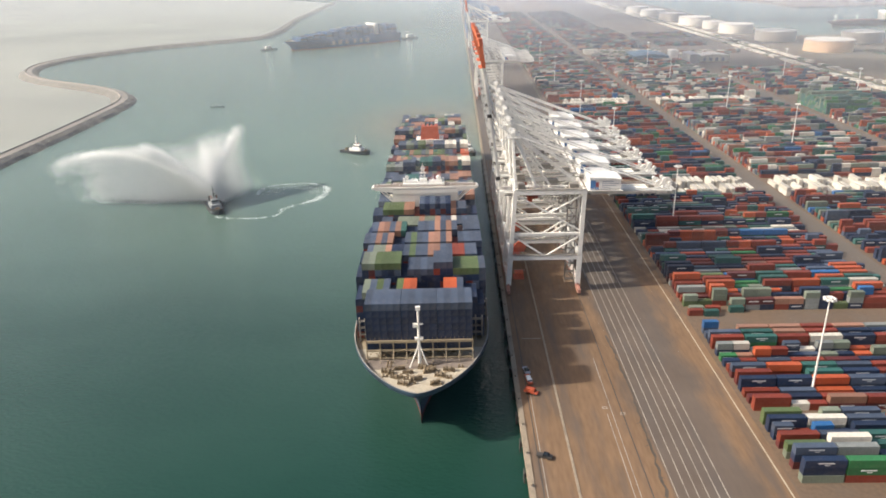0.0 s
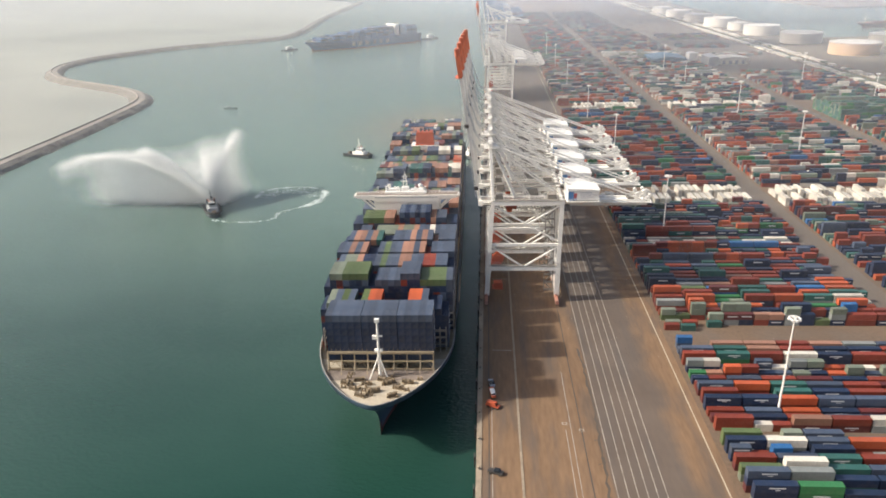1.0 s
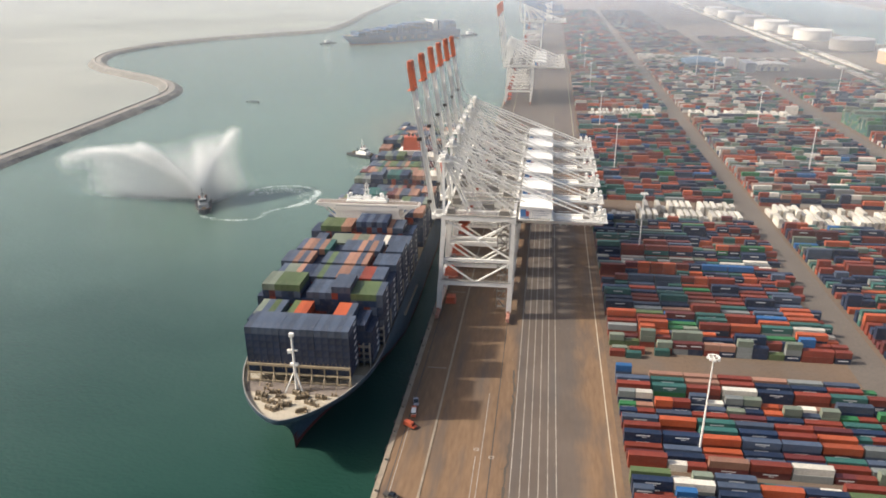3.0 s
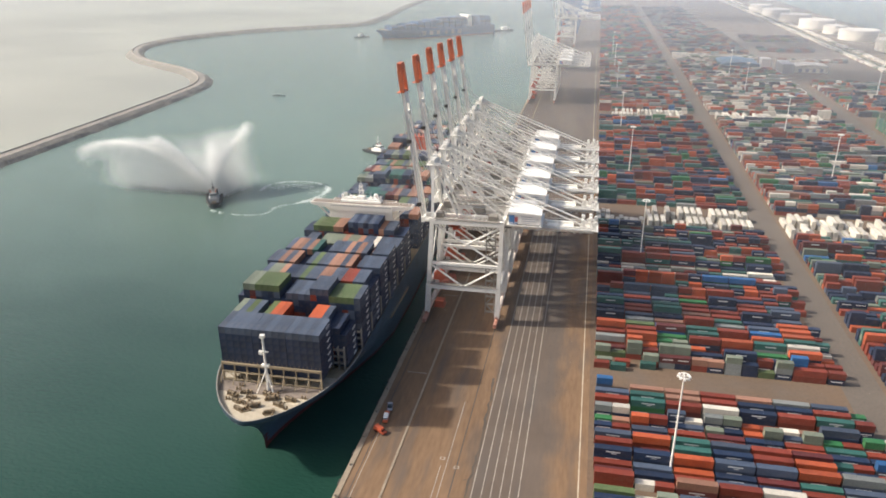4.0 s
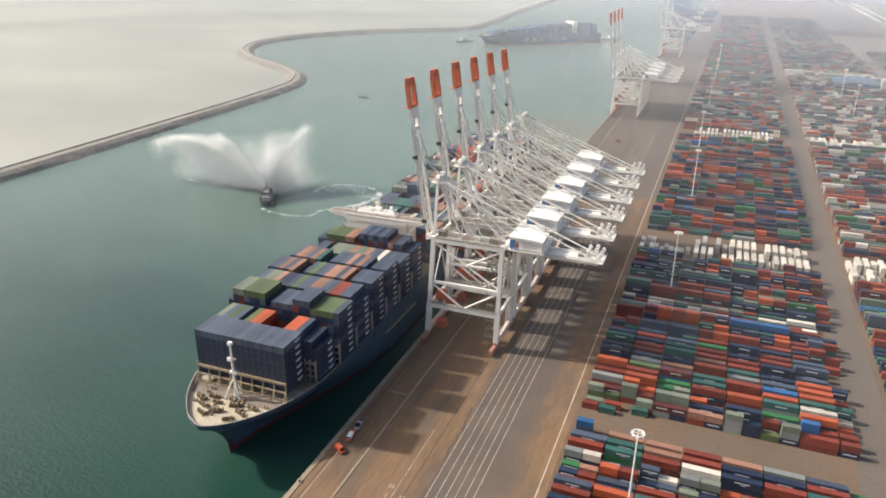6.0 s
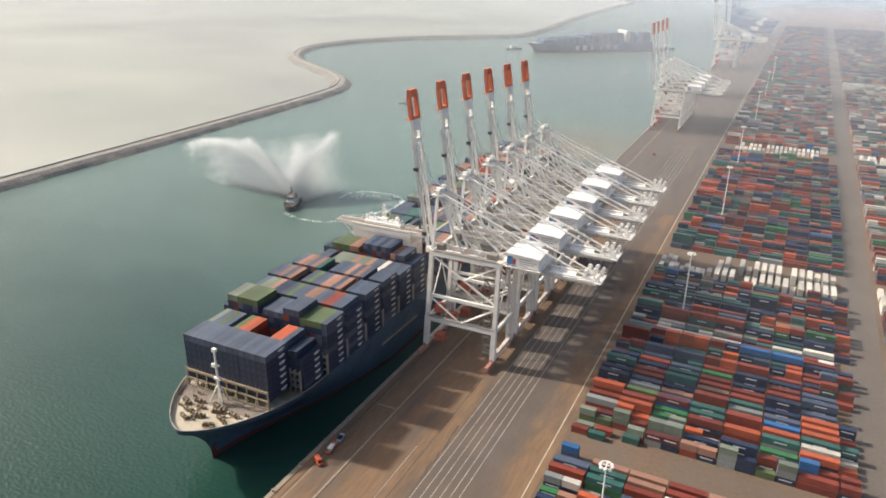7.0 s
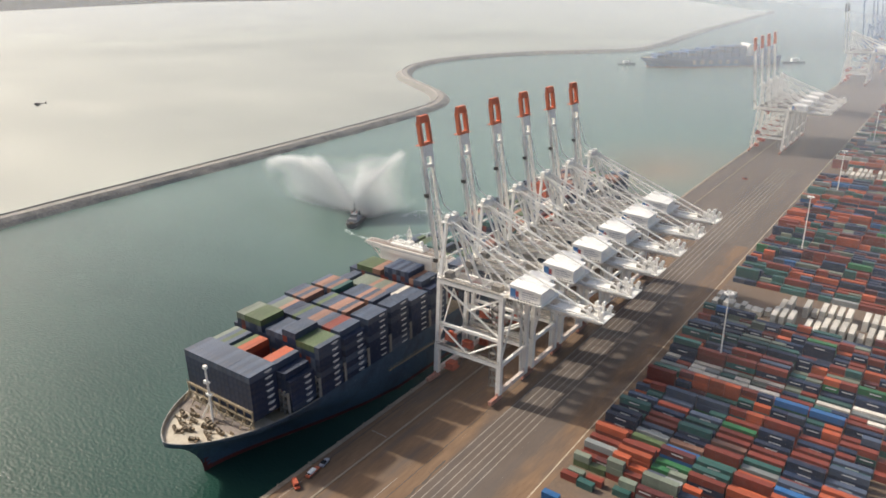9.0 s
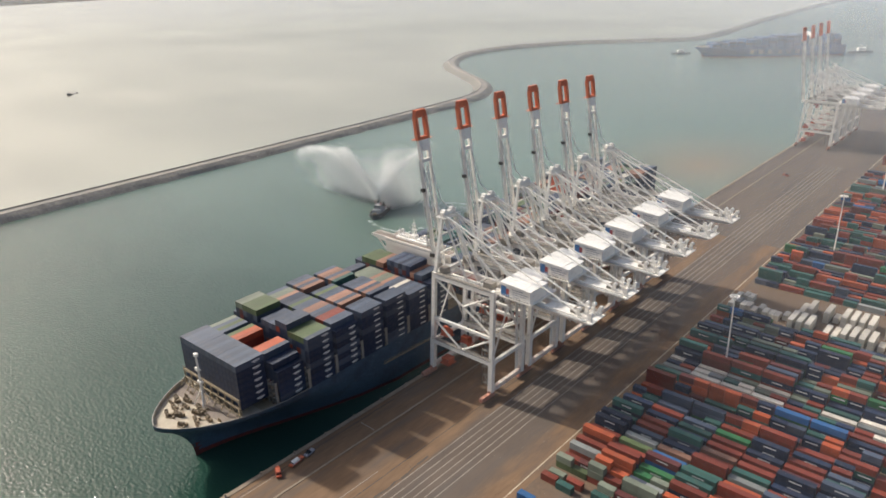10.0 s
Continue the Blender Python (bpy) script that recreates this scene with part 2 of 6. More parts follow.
BOX_COLOURS = {
    "navy": (0.011, 0.024, 0.058), "rust": (0.185, 0.033, 0.018), "orange": (0.39, 0.08, 0.029), "teal": (0.027, 0.098, 0.084),
    "grey": (0.21, 0.225, 0.215), "blue": (0.02, 0.1, 0.25), "green": (0.028, 0.14, 0.05), "maroon": (0.1, 0.022, 0.022),
    "white": (0.61, 0.565, 0.48), "salmon": (0.29, 0.15, 0.1), "slate": (0.056, 0.076, 0.115), "olive": (0.08, 0.115, 0.045), "sage": (0.155, 0.18, 0.135),
}
BOX_MATS = {
    (k, ax): material(f"container_{k}_{ax}", c, 0.55, vary=0.22, scale=0.25, fine=1.6, ribs=(ax, 0.28), hue=0.25, dirt=(0.2, 0.15, 0.11), dirt_amount=0.16)
    for k, c in BOX_COLOURS.items() for ax in "XY"
}
BOX_NAMES = list(BOX_COLOURS)



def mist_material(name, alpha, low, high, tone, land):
    """Translucent sheet imitating haze: clear near the water, up to the given cover at height; its colour is set thin
    and white over the open harbour, thicker and greyer over the quay.
    """
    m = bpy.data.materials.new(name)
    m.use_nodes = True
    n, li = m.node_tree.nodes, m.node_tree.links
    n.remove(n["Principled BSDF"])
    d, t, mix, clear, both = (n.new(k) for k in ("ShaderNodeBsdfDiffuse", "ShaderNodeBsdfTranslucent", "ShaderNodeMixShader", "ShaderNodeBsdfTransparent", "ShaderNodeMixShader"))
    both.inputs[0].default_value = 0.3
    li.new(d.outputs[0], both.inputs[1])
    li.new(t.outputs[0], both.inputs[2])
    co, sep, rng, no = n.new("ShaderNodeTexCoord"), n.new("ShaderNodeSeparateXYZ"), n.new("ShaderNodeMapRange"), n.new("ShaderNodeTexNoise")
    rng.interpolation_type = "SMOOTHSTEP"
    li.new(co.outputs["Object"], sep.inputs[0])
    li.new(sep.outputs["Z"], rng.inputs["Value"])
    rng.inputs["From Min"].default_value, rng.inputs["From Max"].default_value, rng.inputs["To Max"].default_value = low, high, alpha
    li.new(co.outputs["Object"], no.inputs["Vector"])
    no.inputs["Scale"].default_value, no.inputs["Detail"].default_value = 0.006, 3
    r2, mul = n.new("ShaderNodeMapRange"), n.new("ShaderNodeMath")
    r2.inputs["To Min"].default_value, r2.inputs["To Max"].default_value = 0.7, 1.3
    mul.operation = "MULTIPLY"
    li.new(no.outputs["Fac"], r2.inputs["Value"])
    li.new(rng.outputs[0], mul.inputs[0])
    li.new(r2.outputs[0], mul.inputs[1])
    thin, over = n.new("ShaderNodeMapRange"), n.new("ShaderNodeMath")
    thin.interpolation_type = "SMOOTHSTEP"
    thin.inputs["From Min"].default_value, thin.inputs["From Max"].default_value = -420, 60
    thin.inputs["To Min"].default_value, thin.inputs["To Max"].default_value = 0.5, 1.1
    haze_tone = n.new("ShaderNodeMix")
    haze_tone.data_type = "RGBA"
    haze_tone.inputs["A"].default_value, haze_tone.inputs["B"].default_value = (*tone, 1), (*land, 1)
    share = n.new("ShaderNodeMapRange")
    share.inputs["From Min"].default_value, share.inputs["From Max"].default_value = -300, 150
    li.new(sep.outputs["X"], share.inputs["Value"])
    li.new(share.outputs[0], haze_tone.inputs["Factor"])
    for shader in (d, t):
        li.new(haze_tone.outputs["Result"], shader.inputs[0])
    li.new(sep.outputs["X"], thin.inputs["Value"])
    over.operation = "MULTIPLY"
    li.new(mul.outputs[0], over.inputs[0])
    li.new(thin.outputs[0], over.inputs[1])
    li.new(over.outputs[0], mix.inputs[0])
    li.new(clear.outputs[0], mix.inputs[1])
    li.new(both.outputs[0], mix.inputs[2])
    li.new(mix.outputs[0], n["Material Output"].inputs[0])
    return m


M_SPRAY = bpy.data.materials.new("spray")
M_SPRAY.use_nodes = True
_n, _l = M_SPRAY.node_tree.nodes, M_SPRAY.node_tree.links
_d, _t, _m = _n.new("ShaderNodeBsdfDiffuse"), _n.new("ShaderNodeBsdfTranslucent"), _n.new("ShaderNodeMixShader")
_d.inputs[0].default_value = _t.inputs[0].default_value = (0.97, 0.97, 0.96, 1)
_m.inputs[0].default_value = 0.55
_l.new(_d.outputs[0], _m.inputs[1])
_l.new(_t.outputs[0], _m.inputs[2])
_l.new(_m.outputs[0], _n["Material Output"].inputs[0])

# ---- mesh helpers ----


def mesh_from(bm, name, *mats):
    me = bpy.data.meshes.new(name)
    bm.to_mesh(me)
    bm.free()
    for m in mats:
        me.materials.append(m)
    return me


def part(name, bm, mat, parent=None, label=""):
    """Links a bmesh as one mesh object, under a thing or a part if given."""
    mats = mat if isinstance(mat, (list, tuple)) else [mat]
    ob = new(name, mesh_from(bm, name, *mats))
    ob.parent = parent
    if label:
        ob["label"] = label
    return ob


def thing(name, label, category, group="", kind="", at=(0, 0, 0), rz=0.0):
    ob = new(name)
    ob.matrix_world = pose(*at, 0, 0, rz)
    return tagged(ob, label, category, group, kind)


CORNERS = [(-1, -1, -1), (1, -1, -1), (1, 1, -1), (-1, 1, -1), (-1, -1, 1), (1, -1, 1), (1, 1, 1), (-1, 1, 1)]
FACES = [(0, 3, 2, 1), (4, 5, 6, 7), (0, 1, 5, 4), (1, 2, 6, 5), (2, 3, 7, 6), (3, 0, 4, 7)]


def block(bm, x0, x1, y0, y1, z0, z1, mi=0):
    v = [bm.verts.new(((x0 + x1) / 2 + a * (x1 - x0) / 2, (y0 + y1) / 2 + b * (y1 - y0) / 2, (z0 + z1) / 2 + c * (z1 - z0) / 2)) for a, b, c in CORNERS]
    for f in FACES:
        bm.faces.new([v[i] for i in f]).material_index = mi
    return v


def beam(bm, p, q, w, h=None, mi=0):
    """A box girder from p to q, w wide across and h deep."""
    p, q, h = Vector(p), Vector(q), h or w
    d = (q - p).normalized()
    side = d.cross(Vector((0, 0, 1)))
    side = Vector((0, 1, 0)) if side.length < 0.05 else side.normalized()
    up = side.cross(d)
    v = [bm.verts.new(e + side * (a * w / 2) + up * (b * h / 2)) for e in (p, q) for a, b in ((-1, -1), (1, -1), (1, 1), (-1, 1))]
    for f in ((0, 1, 2, 3), (7, 6, 5, 4), (0, 4, 5, 1), (1, 5, 6, 2), (2, 6, 7, 3), (3, 7, 4, 0)):
        bm.faces.new([v[i] for i in f]).material_index = mi


def tube(bm, p, q, r0, r1=None, n=10, mi=0):
    p, q, r1 = Vector(p), Vector(q), r0 if r1 is None else r1
    d = (q - p).normalized()
    a = d.orthogonal().normalized()
    b = d.cross(a)
    rings = [[bm.verts.new(e + (a * math.cos(t) + b * math.sin(t)) * r) for t in [2 * math.pi * k / n for k in range(n)]] for e, r in ((p, r0), (q, r1))]
    for k in range(n):
        bm.faces.new((rings[0][k], rings[0][(k + 1) % n], rings[1][(k + 1) % n], rings[1][k])).material_index = mi
    bm.faces.new(rings[0][::-1]).material_index = mi
    bm.faces.new(rings[1]).material_index = mi


def slab(name, x0, x1, y0, y1, z0, z1, mat, label="", category="", kind="structure"):
    bm = bmesh.new()
    block(bm, x0, x1, y0, y1, z0, z1)
    return tagged(part(name, bm, mat), label, category, "", kind)


def smooth_line(pts, step):
    """Catmull-Rom through the given plan points."""
    pts = [Vector(p) for p in pts]
    pts = [2 * pts[0] - pts[1], *pts, 2 * pts[-1] - pts[-2]]
    out = []
    for a, b, c, d in zip(pts, pts[1:], pts[2:], pts[3:]):
        n = max(2, int((c - b).length / step))
        for k in range(n):
            t = k / n
            out.append(0.5 * (2 * b + (c - a) * t + (2 * a - 5 * b + 4 * c - d) * t * t + (3 * b - a - 3 * c + d) * t ** 3))
    out.append(pts[-2])
    return out


# ---- water, quay, breakwater ----
EDGE = 16.9
bm = bmesh.new()
v = [bm.verts.new(p) for p in ((-4500, -1200, SEA), (4500, -1200, SEA), (4500, 4800, SEA), (-4500, 4800, SEA))]
bm.faces.new(v)
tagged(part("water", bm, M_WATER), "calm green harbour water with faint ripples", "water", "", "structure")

BREAK = smooth_line([(-389, -600), (-389, 0), (-390, 316), (-392, 609), (-395, 740), (-402, 845), (-418, 893), (-444, 932), (-480, 966), (-528, 1000), (-604, 1053), (-660, 1112), (-700, 1185),
                     (-714, 1250), (-708, 1320), (-688, 1378), (-622, 1486), (-520, 1578), (-450, 1645), (-436, 1720), (-440, 1860), (-455, 2000), (-480, 2300), (-520, 3200)], 14)


def sweep(bm, line, profile):
    """A cross-section (offset to the right, height) carried along a plan line, with a little unevenness."""
    rows = []
    for k, p in enumerate(line):
        a, b = line[max(0, k - 1)], line[min(len(line) - 1, k + 1)]
        d = (b - a).normalized()
        right = Vector((d.y, -d.x))
        rows.append([bm.verts.new((p.x + right.x * (o + random.uniform(-j, j)), p.y + right.y * (o + random.uniform(-j, j)), z + random.uniform(-j, j) * 0.3)) for o, z, j in profile])
    for r, s in zip(rows, rows[1:]):
        for k in range(len(profile) - 1):
            bm.faces.new((r[k], r[k + 1], s[k + 1], s[k]))


breakwater = thing("breakwater", "long curved rock breakwater with a pale crest road", "breakwater", kind="structure")
bm = bmesh.new()
sweep(bm, BREAK, [(-22, SEA - 2, 1.5), (-13, -2.2, 0.8), (-8, 0.1, 0.1)])
sweep(bm, BREAK, [(2, 0.1, 0.1), (7, -2.2, 0.8), (14, SEA - 2, 1.5)])
part("rock_slope", bm, M_ROCK, breakwater, "grey armour rock slopes")
bm = bmesh.new()
sweep(bm, BREAK, [(-8, 0.05, 0.05), (-6.6, 1.2, 0.05), (-5.8, 0.2, 0.05), (2, 0.05, 0.05)])
part("crest_road", bm, M_CREST, breakwater, "pale crest road")
bm = bmesh.new()
line = [Vector((-388, -1200)), *BREAK, Vector((-1600, 4800))]
rows = [(bm.verts.new((p.x, p.y, SEA + 0.05)), bm.verts.new((-4500, p.y, SEA + 0.05))) for p in line]
for r, s in zip(rows, rows[1:]):
    bm.faces.new((r[1], r[0], s[0], s[1]))
tagged(part("open_sea", bm, M_SEA), "pale silty sea outside the breakwater", "water", "", "structure")

slab("ground", EDGE, 640, -900, 3200, -9, -0.02, M_YARD, "brown tarmac port ground", "ground")
slab("far_shore", 1010, 4400, 2230, 4700, -9, -1.0, M_YARD, "hazy land across the far basin", "ground")
slab("near_shore", 640, 4400, -900, 640, -9, -0.02, M_YARD, "brown tarmac port ground", "ground")
slab("pavement", EDGE + 0.02, 94.5, -900, 545, -0.02, 0.004, M_ASPHALT, "worn brown asphalt quay apron with dark stains", "pavement")
slab("far_pavement", EDGE + 0.02, 94.5, 545, 3000, -0.02, 0.004, M_APRON, "grey-brown asphalt of the far quay apron", "pavement")
slab("quay_coping", EDGE - 0.5, EDGE + 1.3, -900, 3000, -1.6, 0.22, M_CONCRETE, "pale concrete coping along the quay edge", "kerb")
slab("cable_kerb", 30.55, 31.35, -900, 3000, 0.0, 0.18, M_CONCRETE, "pale concrete kerb of the crane cable slot", "kerb")
slab("road", 190.5, 205.5, -900, 2600, -0.02, 0.004, M_ROAD, "grey-brown yard road between container blocks", "road")
slab("cross_road", 326.5, 346.5, -900, 2600, -0.02, 0.004, M_ROAD, "grey-brown yard road between container blocks", "road")
slab("storage_ground", 347, 470, 1000, 2900, -0.02, 0.005, M_APRON, "grey-brown hard ground of the far storage yard", "ground")
slab("service_road", 485, 497, 600, 3000, -0.02, 0.006, M_OLIVE, "olive-grey service road between rows of concrete blocks", "road")
slab("verge", 520, 640, 640, 3100, -0.02, 0.006, M_GRASS, "dark rough ground round the storage tanks", "ground")

# ---- quay cranes ----
GIRDER_Z, BEAMS = 46.5, (17.0, 28.5, 48.5)


def build_crane():
    crane = thing("quay_crane", "tall white ship-to-shore gantry crane with raised orange-tipped boom", "gantry crane", "quay cranes along the ship")
    wx = lambda z: 19.6 + 3.0 * min(z, 49) / 49
    lx = lambda z: 52.0 + 1.4 * min(z, 49) / 49
    for s in (-1, 1):
        y = 10.5 * s
        for fx in (wx, lx):
            bm = bmesh.new()
            beam(bm, (fx(4), y, 3.6), (fx(18), y, 18), 1.9, 2.2)
            beam(bm, (fx(18), y, 18), (fx(49), y, 50), 1.6, 1.8)
            part("leg", bm, M_WHITE, crane)
        for z, w in zip(BEAMS, (1.7, 1.1, 1.7)):
            bm = bmesh.new()
            beam(bm, (wx(z), y, z), (lx(z), y, z), w, w * 1.15)
            part("cross_beam", bm, M_WHITE, crane)
        braces = (((wx(28), y, 28), (36.5, y, 17.5)), ((36.5, y, 17.5), (lx(28), y, 28)), ((wx(48), y, 47.5), (lx(29), y, 29.5)), ((38, y, 38.5), (lx(48), y, 47.5)))
        for p, q in braces:
            bm = bmesh.new()
            tube(bm, p, q, 0.45, n=8)
            part("brace", bm, M_WHITE, crane)
    for x0, fx in ((19.6, wx), (52.0, lx)):
        for z, w in ((4.3, 1.9), (17.0, 1.6), (48.5, 1.5)):
            bm = bmesh.new()
            beam(bm, (fx(z), -10.5, z), (fx(z), 10.5, z), w * 0.8, w)
            for e in (-1, 1):
                # rounded haunches where the beam meets the legs
                for k in range(3):
                    d = 1.9 - 0.6 * k
                    v = block(bm, fx(z) - w * 0.38, fx(z) + w * 0.38, e * 10.4 - (d if e > 0 else 0), e * 10.4 + (0 if e > 0 else d), z + w / 2 + 0.7 * k if z < 10 else z - w / 2 - 0.7 * (k + 1), z + w / 2 + 0.7 * (k + 1) if z < 10 else z - w / 2 - 0.7 * k)
            part("sill_beam" if z < 10 else "portal_beam", bm, M_SILL if z < 10 else M_WHITE, crane, "white sill beam stained with rust" if z < 10 else "")
        for s in (-1, 1):
            bm = bmesh.new()
            y = 10.5 * s
            block(bm, x0 - 0.7, x0 + 0.7, y - 5.2 * (s < 0) - 1.5, y + 5.2 * (s > 0) + 1.5, 1.5, 3.2)
            block(bm, x0 - 0.5, x0 + 0.5, y - 1.2, y + 1.2, 3.2, 4.2)
            for k in range(6):
                yy = y + s * (k * 1.25 - 1.6)
                tube(bm, (x0 - 0.35, yy, 0.75), (x0 + 0.35, yy, 0.75), 0.55, n=10, mi=1)
                block(bm, x0 - 0.55, x0 + 0.55, yy - 0.45, yy + 0.45, 0.8, 1.6)
            part("bogie", bm, [M_BOGIE, M_STEEL], crane, "faded red travelling bogie with steel wheels")
    # waterside tower side bracing
    for s in (-1, 1):
        bm = bmesh.new()
        tube(bm, (wx(20), 10.5 * s, 18), (wx(46), -3.0 * s, 47), 0.32, n=6)
        part("side_brace", bm, M_WHITE, crane)
        bm = bmesh.new()
        tube(bm, (lx(20), 10.5 * s, 18), (lx(46), -3.0 * s, 47), 0.4, n=6)
        part("side_brace", bm, M_WHITE, crane)
    # trolley girder, twin boxes with ties
    for s in (-1, 1):
        bm = bmesh.new()
        block(bm, 16.0, 92.0, 3.1 * s - 0.65, 3.1 * s + 0.65, GIRDER_Z - 1.6, GIRDER_Z + 0.8)
        part("trolley_girder", bm, M_WHITE, crane)
        bm = bmesh.new()
        yy = 4.35 * s
        block(bm, 18.0, 91.0, yy - 0.55, yy + 0.55, GIRDER_Z + 0.2, GIRDER_Z + 0.3)
        for k in range(37):
            block(bm, 18.0 + 2 * k - 0.04, 18.0 + 2 * k + 0.04, yy + 0.5 * s - 0.04, yy + 0.5 * s + 0.04, GIRDER_Z + 0.3, GIRDER_Z + 1.4)
        block(bm, 18.0, 91.0, yy + 0.5 * s - 0.04, yy + 0.5 * s + 0.04, GIRDER_Z + 1.35, GIRDER_Z + 1.45)
        part("walkway", bm, M_CABLE, crane, "grey railed walkway")
    for k in range(11):
        x = 17 + 7.4 * k
        bm = bmesh.new()
        beam(bm, (x, -3.1, GIRDER_Z + 0.2), (x, 3.1, GIRDER_Z + 0.2), 0.5, 0.6)
        part("girder_tie", bm, M_WHITE, crane)
    # raised boom
    hx, hz, tx, tz = 16.6, 46.5, 7.2, 112.5
    at = lambda k: (hx + (tx - hx) * k, hz + (tz - hz) * k)
    for s in (-1, 1):
        bm = bmesh.new()
        x1, z1 = at(0.79)
        beam(bm, (hx, 2.5 * s, hz), (x1, 2.5 * s, z1), 0.95, 1.1)
        part("boom_girder", bm, M_WHITE, crane)
        bm = bmesh.new()
        (xa, za), (xb, zb) = at(0.04), at(0.7)
        beam(bm, (xa - 0.5, 3.4 * s, za), (xb - 0.5, 3.4 * s, zb), 0.7, 0.12)
        for k in range(18):
            xk, zk = at(0.05 + 0.037 * k)
            beam(bm, (xk - 1.4, 3.7 * s, zk), (xk - 0.4, 3.7 * s, zk), 0.08, 0.08)
        beam(bm, (xa - 1.4, 3.7 * s, za), (xb - 1.4, 3.7 * s, zb), 0.1, 0.1)
        part("boom_walkway", bm, M_CABLE, crane, "grey railed boom walkway")
    bm = bmesh.new()
    (xa, za), (xb, zb) = at(0.03), at(0.66)
    beam(bm, (xa + 0.3, 0.1, za), (xb + 0.3, 0.1, zb), 0.5, 0.25)
    part("rope_guide", bm, M_CABLE, crane, "pale rope guide between the boom girders")
    for k in range(1, 11):
        x, z = at(0.76 * k / 11)
        bm = bmesh.new()
        beam(bm, (x, -2.3, z), (x, 2.3, z), 0.3, 0.35)
        if k < 10:
            x2, z2 = at(0.76 * (k + 1) / 11)
            beam(bm, (x, -1.8 if k % 2 else 1.8, z), (x2, 1.8 if k % 2 else -1.8, z2), 0.16, 0.16)
        part("boom_tie", bm, M_CABLE, crane)
    for k in range(3):
        x, z = at(0.1 + 0.21 * k)
        bm = bmesh.new()
        block(bm, x - 1.5, x + 0.4, 2.9 if k % 2 else -4.1, 4.1 if k % 2 else -2.9, z - 0.7, z + 0.7)
        part("boom_box", bm, M_STEEL, crane, "dark electrical box on the boom")
    bm = bmesh.new()
    (xp, zp), (xq, zq) = at(0.69), at(0.835)
    for s in (-1, 1):
        beam(bm, (xp, 2.4 * s, zp), (xq, 2.5 * s, zq), 1.5, 1.3)
    beam(bm, (xp + 0.2, 0, zp + 4.5), (xq + 0.2, 0, zq), 3.4, 0.4)
    beam(bm, (xp, -2.6, zp + 0.6), (xp, 2.6, zp + 0.6), 1.2, 1.4)
    part("boom_head", bm, M_WHITE, crane)
    (xa, za), (xb, zb), (xc, zc) = at(0.835), at(0.965), at(0.992)
    for s in (-1, 1):
        bm = bmesh.new()
        beam(bm, (xa, 2.85 * s, za), (xb, 2.85 * s, zb), 1.6, 1.7)
        beam(bm, (xb, 2.85 * s, zb - 0.3), (xc, 2.2 * s, zc + 0.4), 1.6, 1.7)
        part("tip_post", bm, M_ORANGE, crane, "faded orange boom tip post")
    for x, w, z, a, b in ((xa, 3.5, za, 1.6, 1.2), (xb, 3.3, zb + 0.5, 1.4, 1.7), (xc, 2.7, zc + 0.2, 1.7, 1.2)):
        bm = bmesh.new()
        beam(bm, (x, -w, z), (x, w, z), a, b)
        part("tip_crossbar", bm, M_ORANGE, crane, "faded orange boom tip crossbar")
    bm = bmesh.new()
    block(bm, xa - 2.2, xa - 0.6, -4.2, 4.2, za - 0.6, za - 0.35)
    block(bm, xa - 2.2, xa + 1.0, 3.6, 4.8, za - 0.6, za - 0.3)
    part("tip_platform", bm, M_ORANGE, crane)
    # apex frame
    for s in (-1, 1):
        bm = bmesh.new()
        beam(bm, (wx(49), 10.0 * s, 49.5), (21.5, 3.2 * s, 73.0), 1.1, 1.3)
        part("apex_post", bm, M_WHITE, crane)
        bm = bmesh.new()
        tube(bm, (33.5, 3.1 * s, GIRDER_Z), (21.8, 3.2 * s, 73.0), 0.5, n=8)
        part("apex_strut", bm, M_WHITE, crane)
        for x, z, r in ((40.0, 47.5, 0.26), (53.4, 48.5, 0.42), (71.0, 47.5, 0.3), (89.0, 47.6, 0.38)):
            bm = bmesh.new()
            tube(bm, (21.6, 3.0 * s, 73.2), (x, 3.1 * s, z), r, n=6)
            part("backstay", bm, M_WHITE, crane)
        for k in (0.45, 0.72):
            x, z = at(k)
            bm = bmesh.new()
            tube(bm, (21.0, 2.7 * s, 73.4), ((x + 21.5) / 2 - 0.2, 2.5 * s, (z + 60) / 2), 0.2, n=5)
            tube(bm, ((x + 21.5) / 2 - 0.2, 2.5 * s, (z + 60) / 2), (x, 2.4 * s, z), 0.2, n=5)
            part("forestay_link", bm, M_CABLE, crane)
    bm = bmesh.new()
    beam(bm, (21.6, -4.2, 73.2), (21.6, 4.2, 73.2), 1.7, 1.6)
    block(bm, 18.8, 24.4, -4.6, 4.6, 71.7, 71.9)
    for x in (18.8, 24.4):
        for k in range(7):
            block(bm, x - 0.05, x + 0.05, -4.6 + 1.53 * k - 0.05, -4.6 + 1.53 * k + 0.05, 71.9, 73.0)
        block(bm, x - 0.05, x + 0.05, -4.6, 4.6, 72.95, 73.05)
    for s in (-1, 1):
        tube(bm, (20.6, 2.4 * s, 74.2), (22.6, 2.4 * s, 74.2), 0.9, n=10)
    part("apex_head", bm, M_WHITE, crane)
    for z in (57.0, 65.0):
        bm = bmesh.new()
        w = 10.0 - 6.8 * (z - 49.5) / 23.5
        beam(bm, (22.3, -w, z), (22.3, w, z), 0.6, 0.6)
        part("apex_tie", bm, M_WHITE, crane)
    # machinery house
    bm = bmesh.new()
    block(bm, 55.9, 66.4, -8.9, 7.9, 48.5, 53.5)
    block(bm, 66.4, 69.6, -8.9, 2.2, 48.5, 53.1)
    house = part("machinery_house", bm, M_HOUSE, crane, "white sheet-clad machinery house")
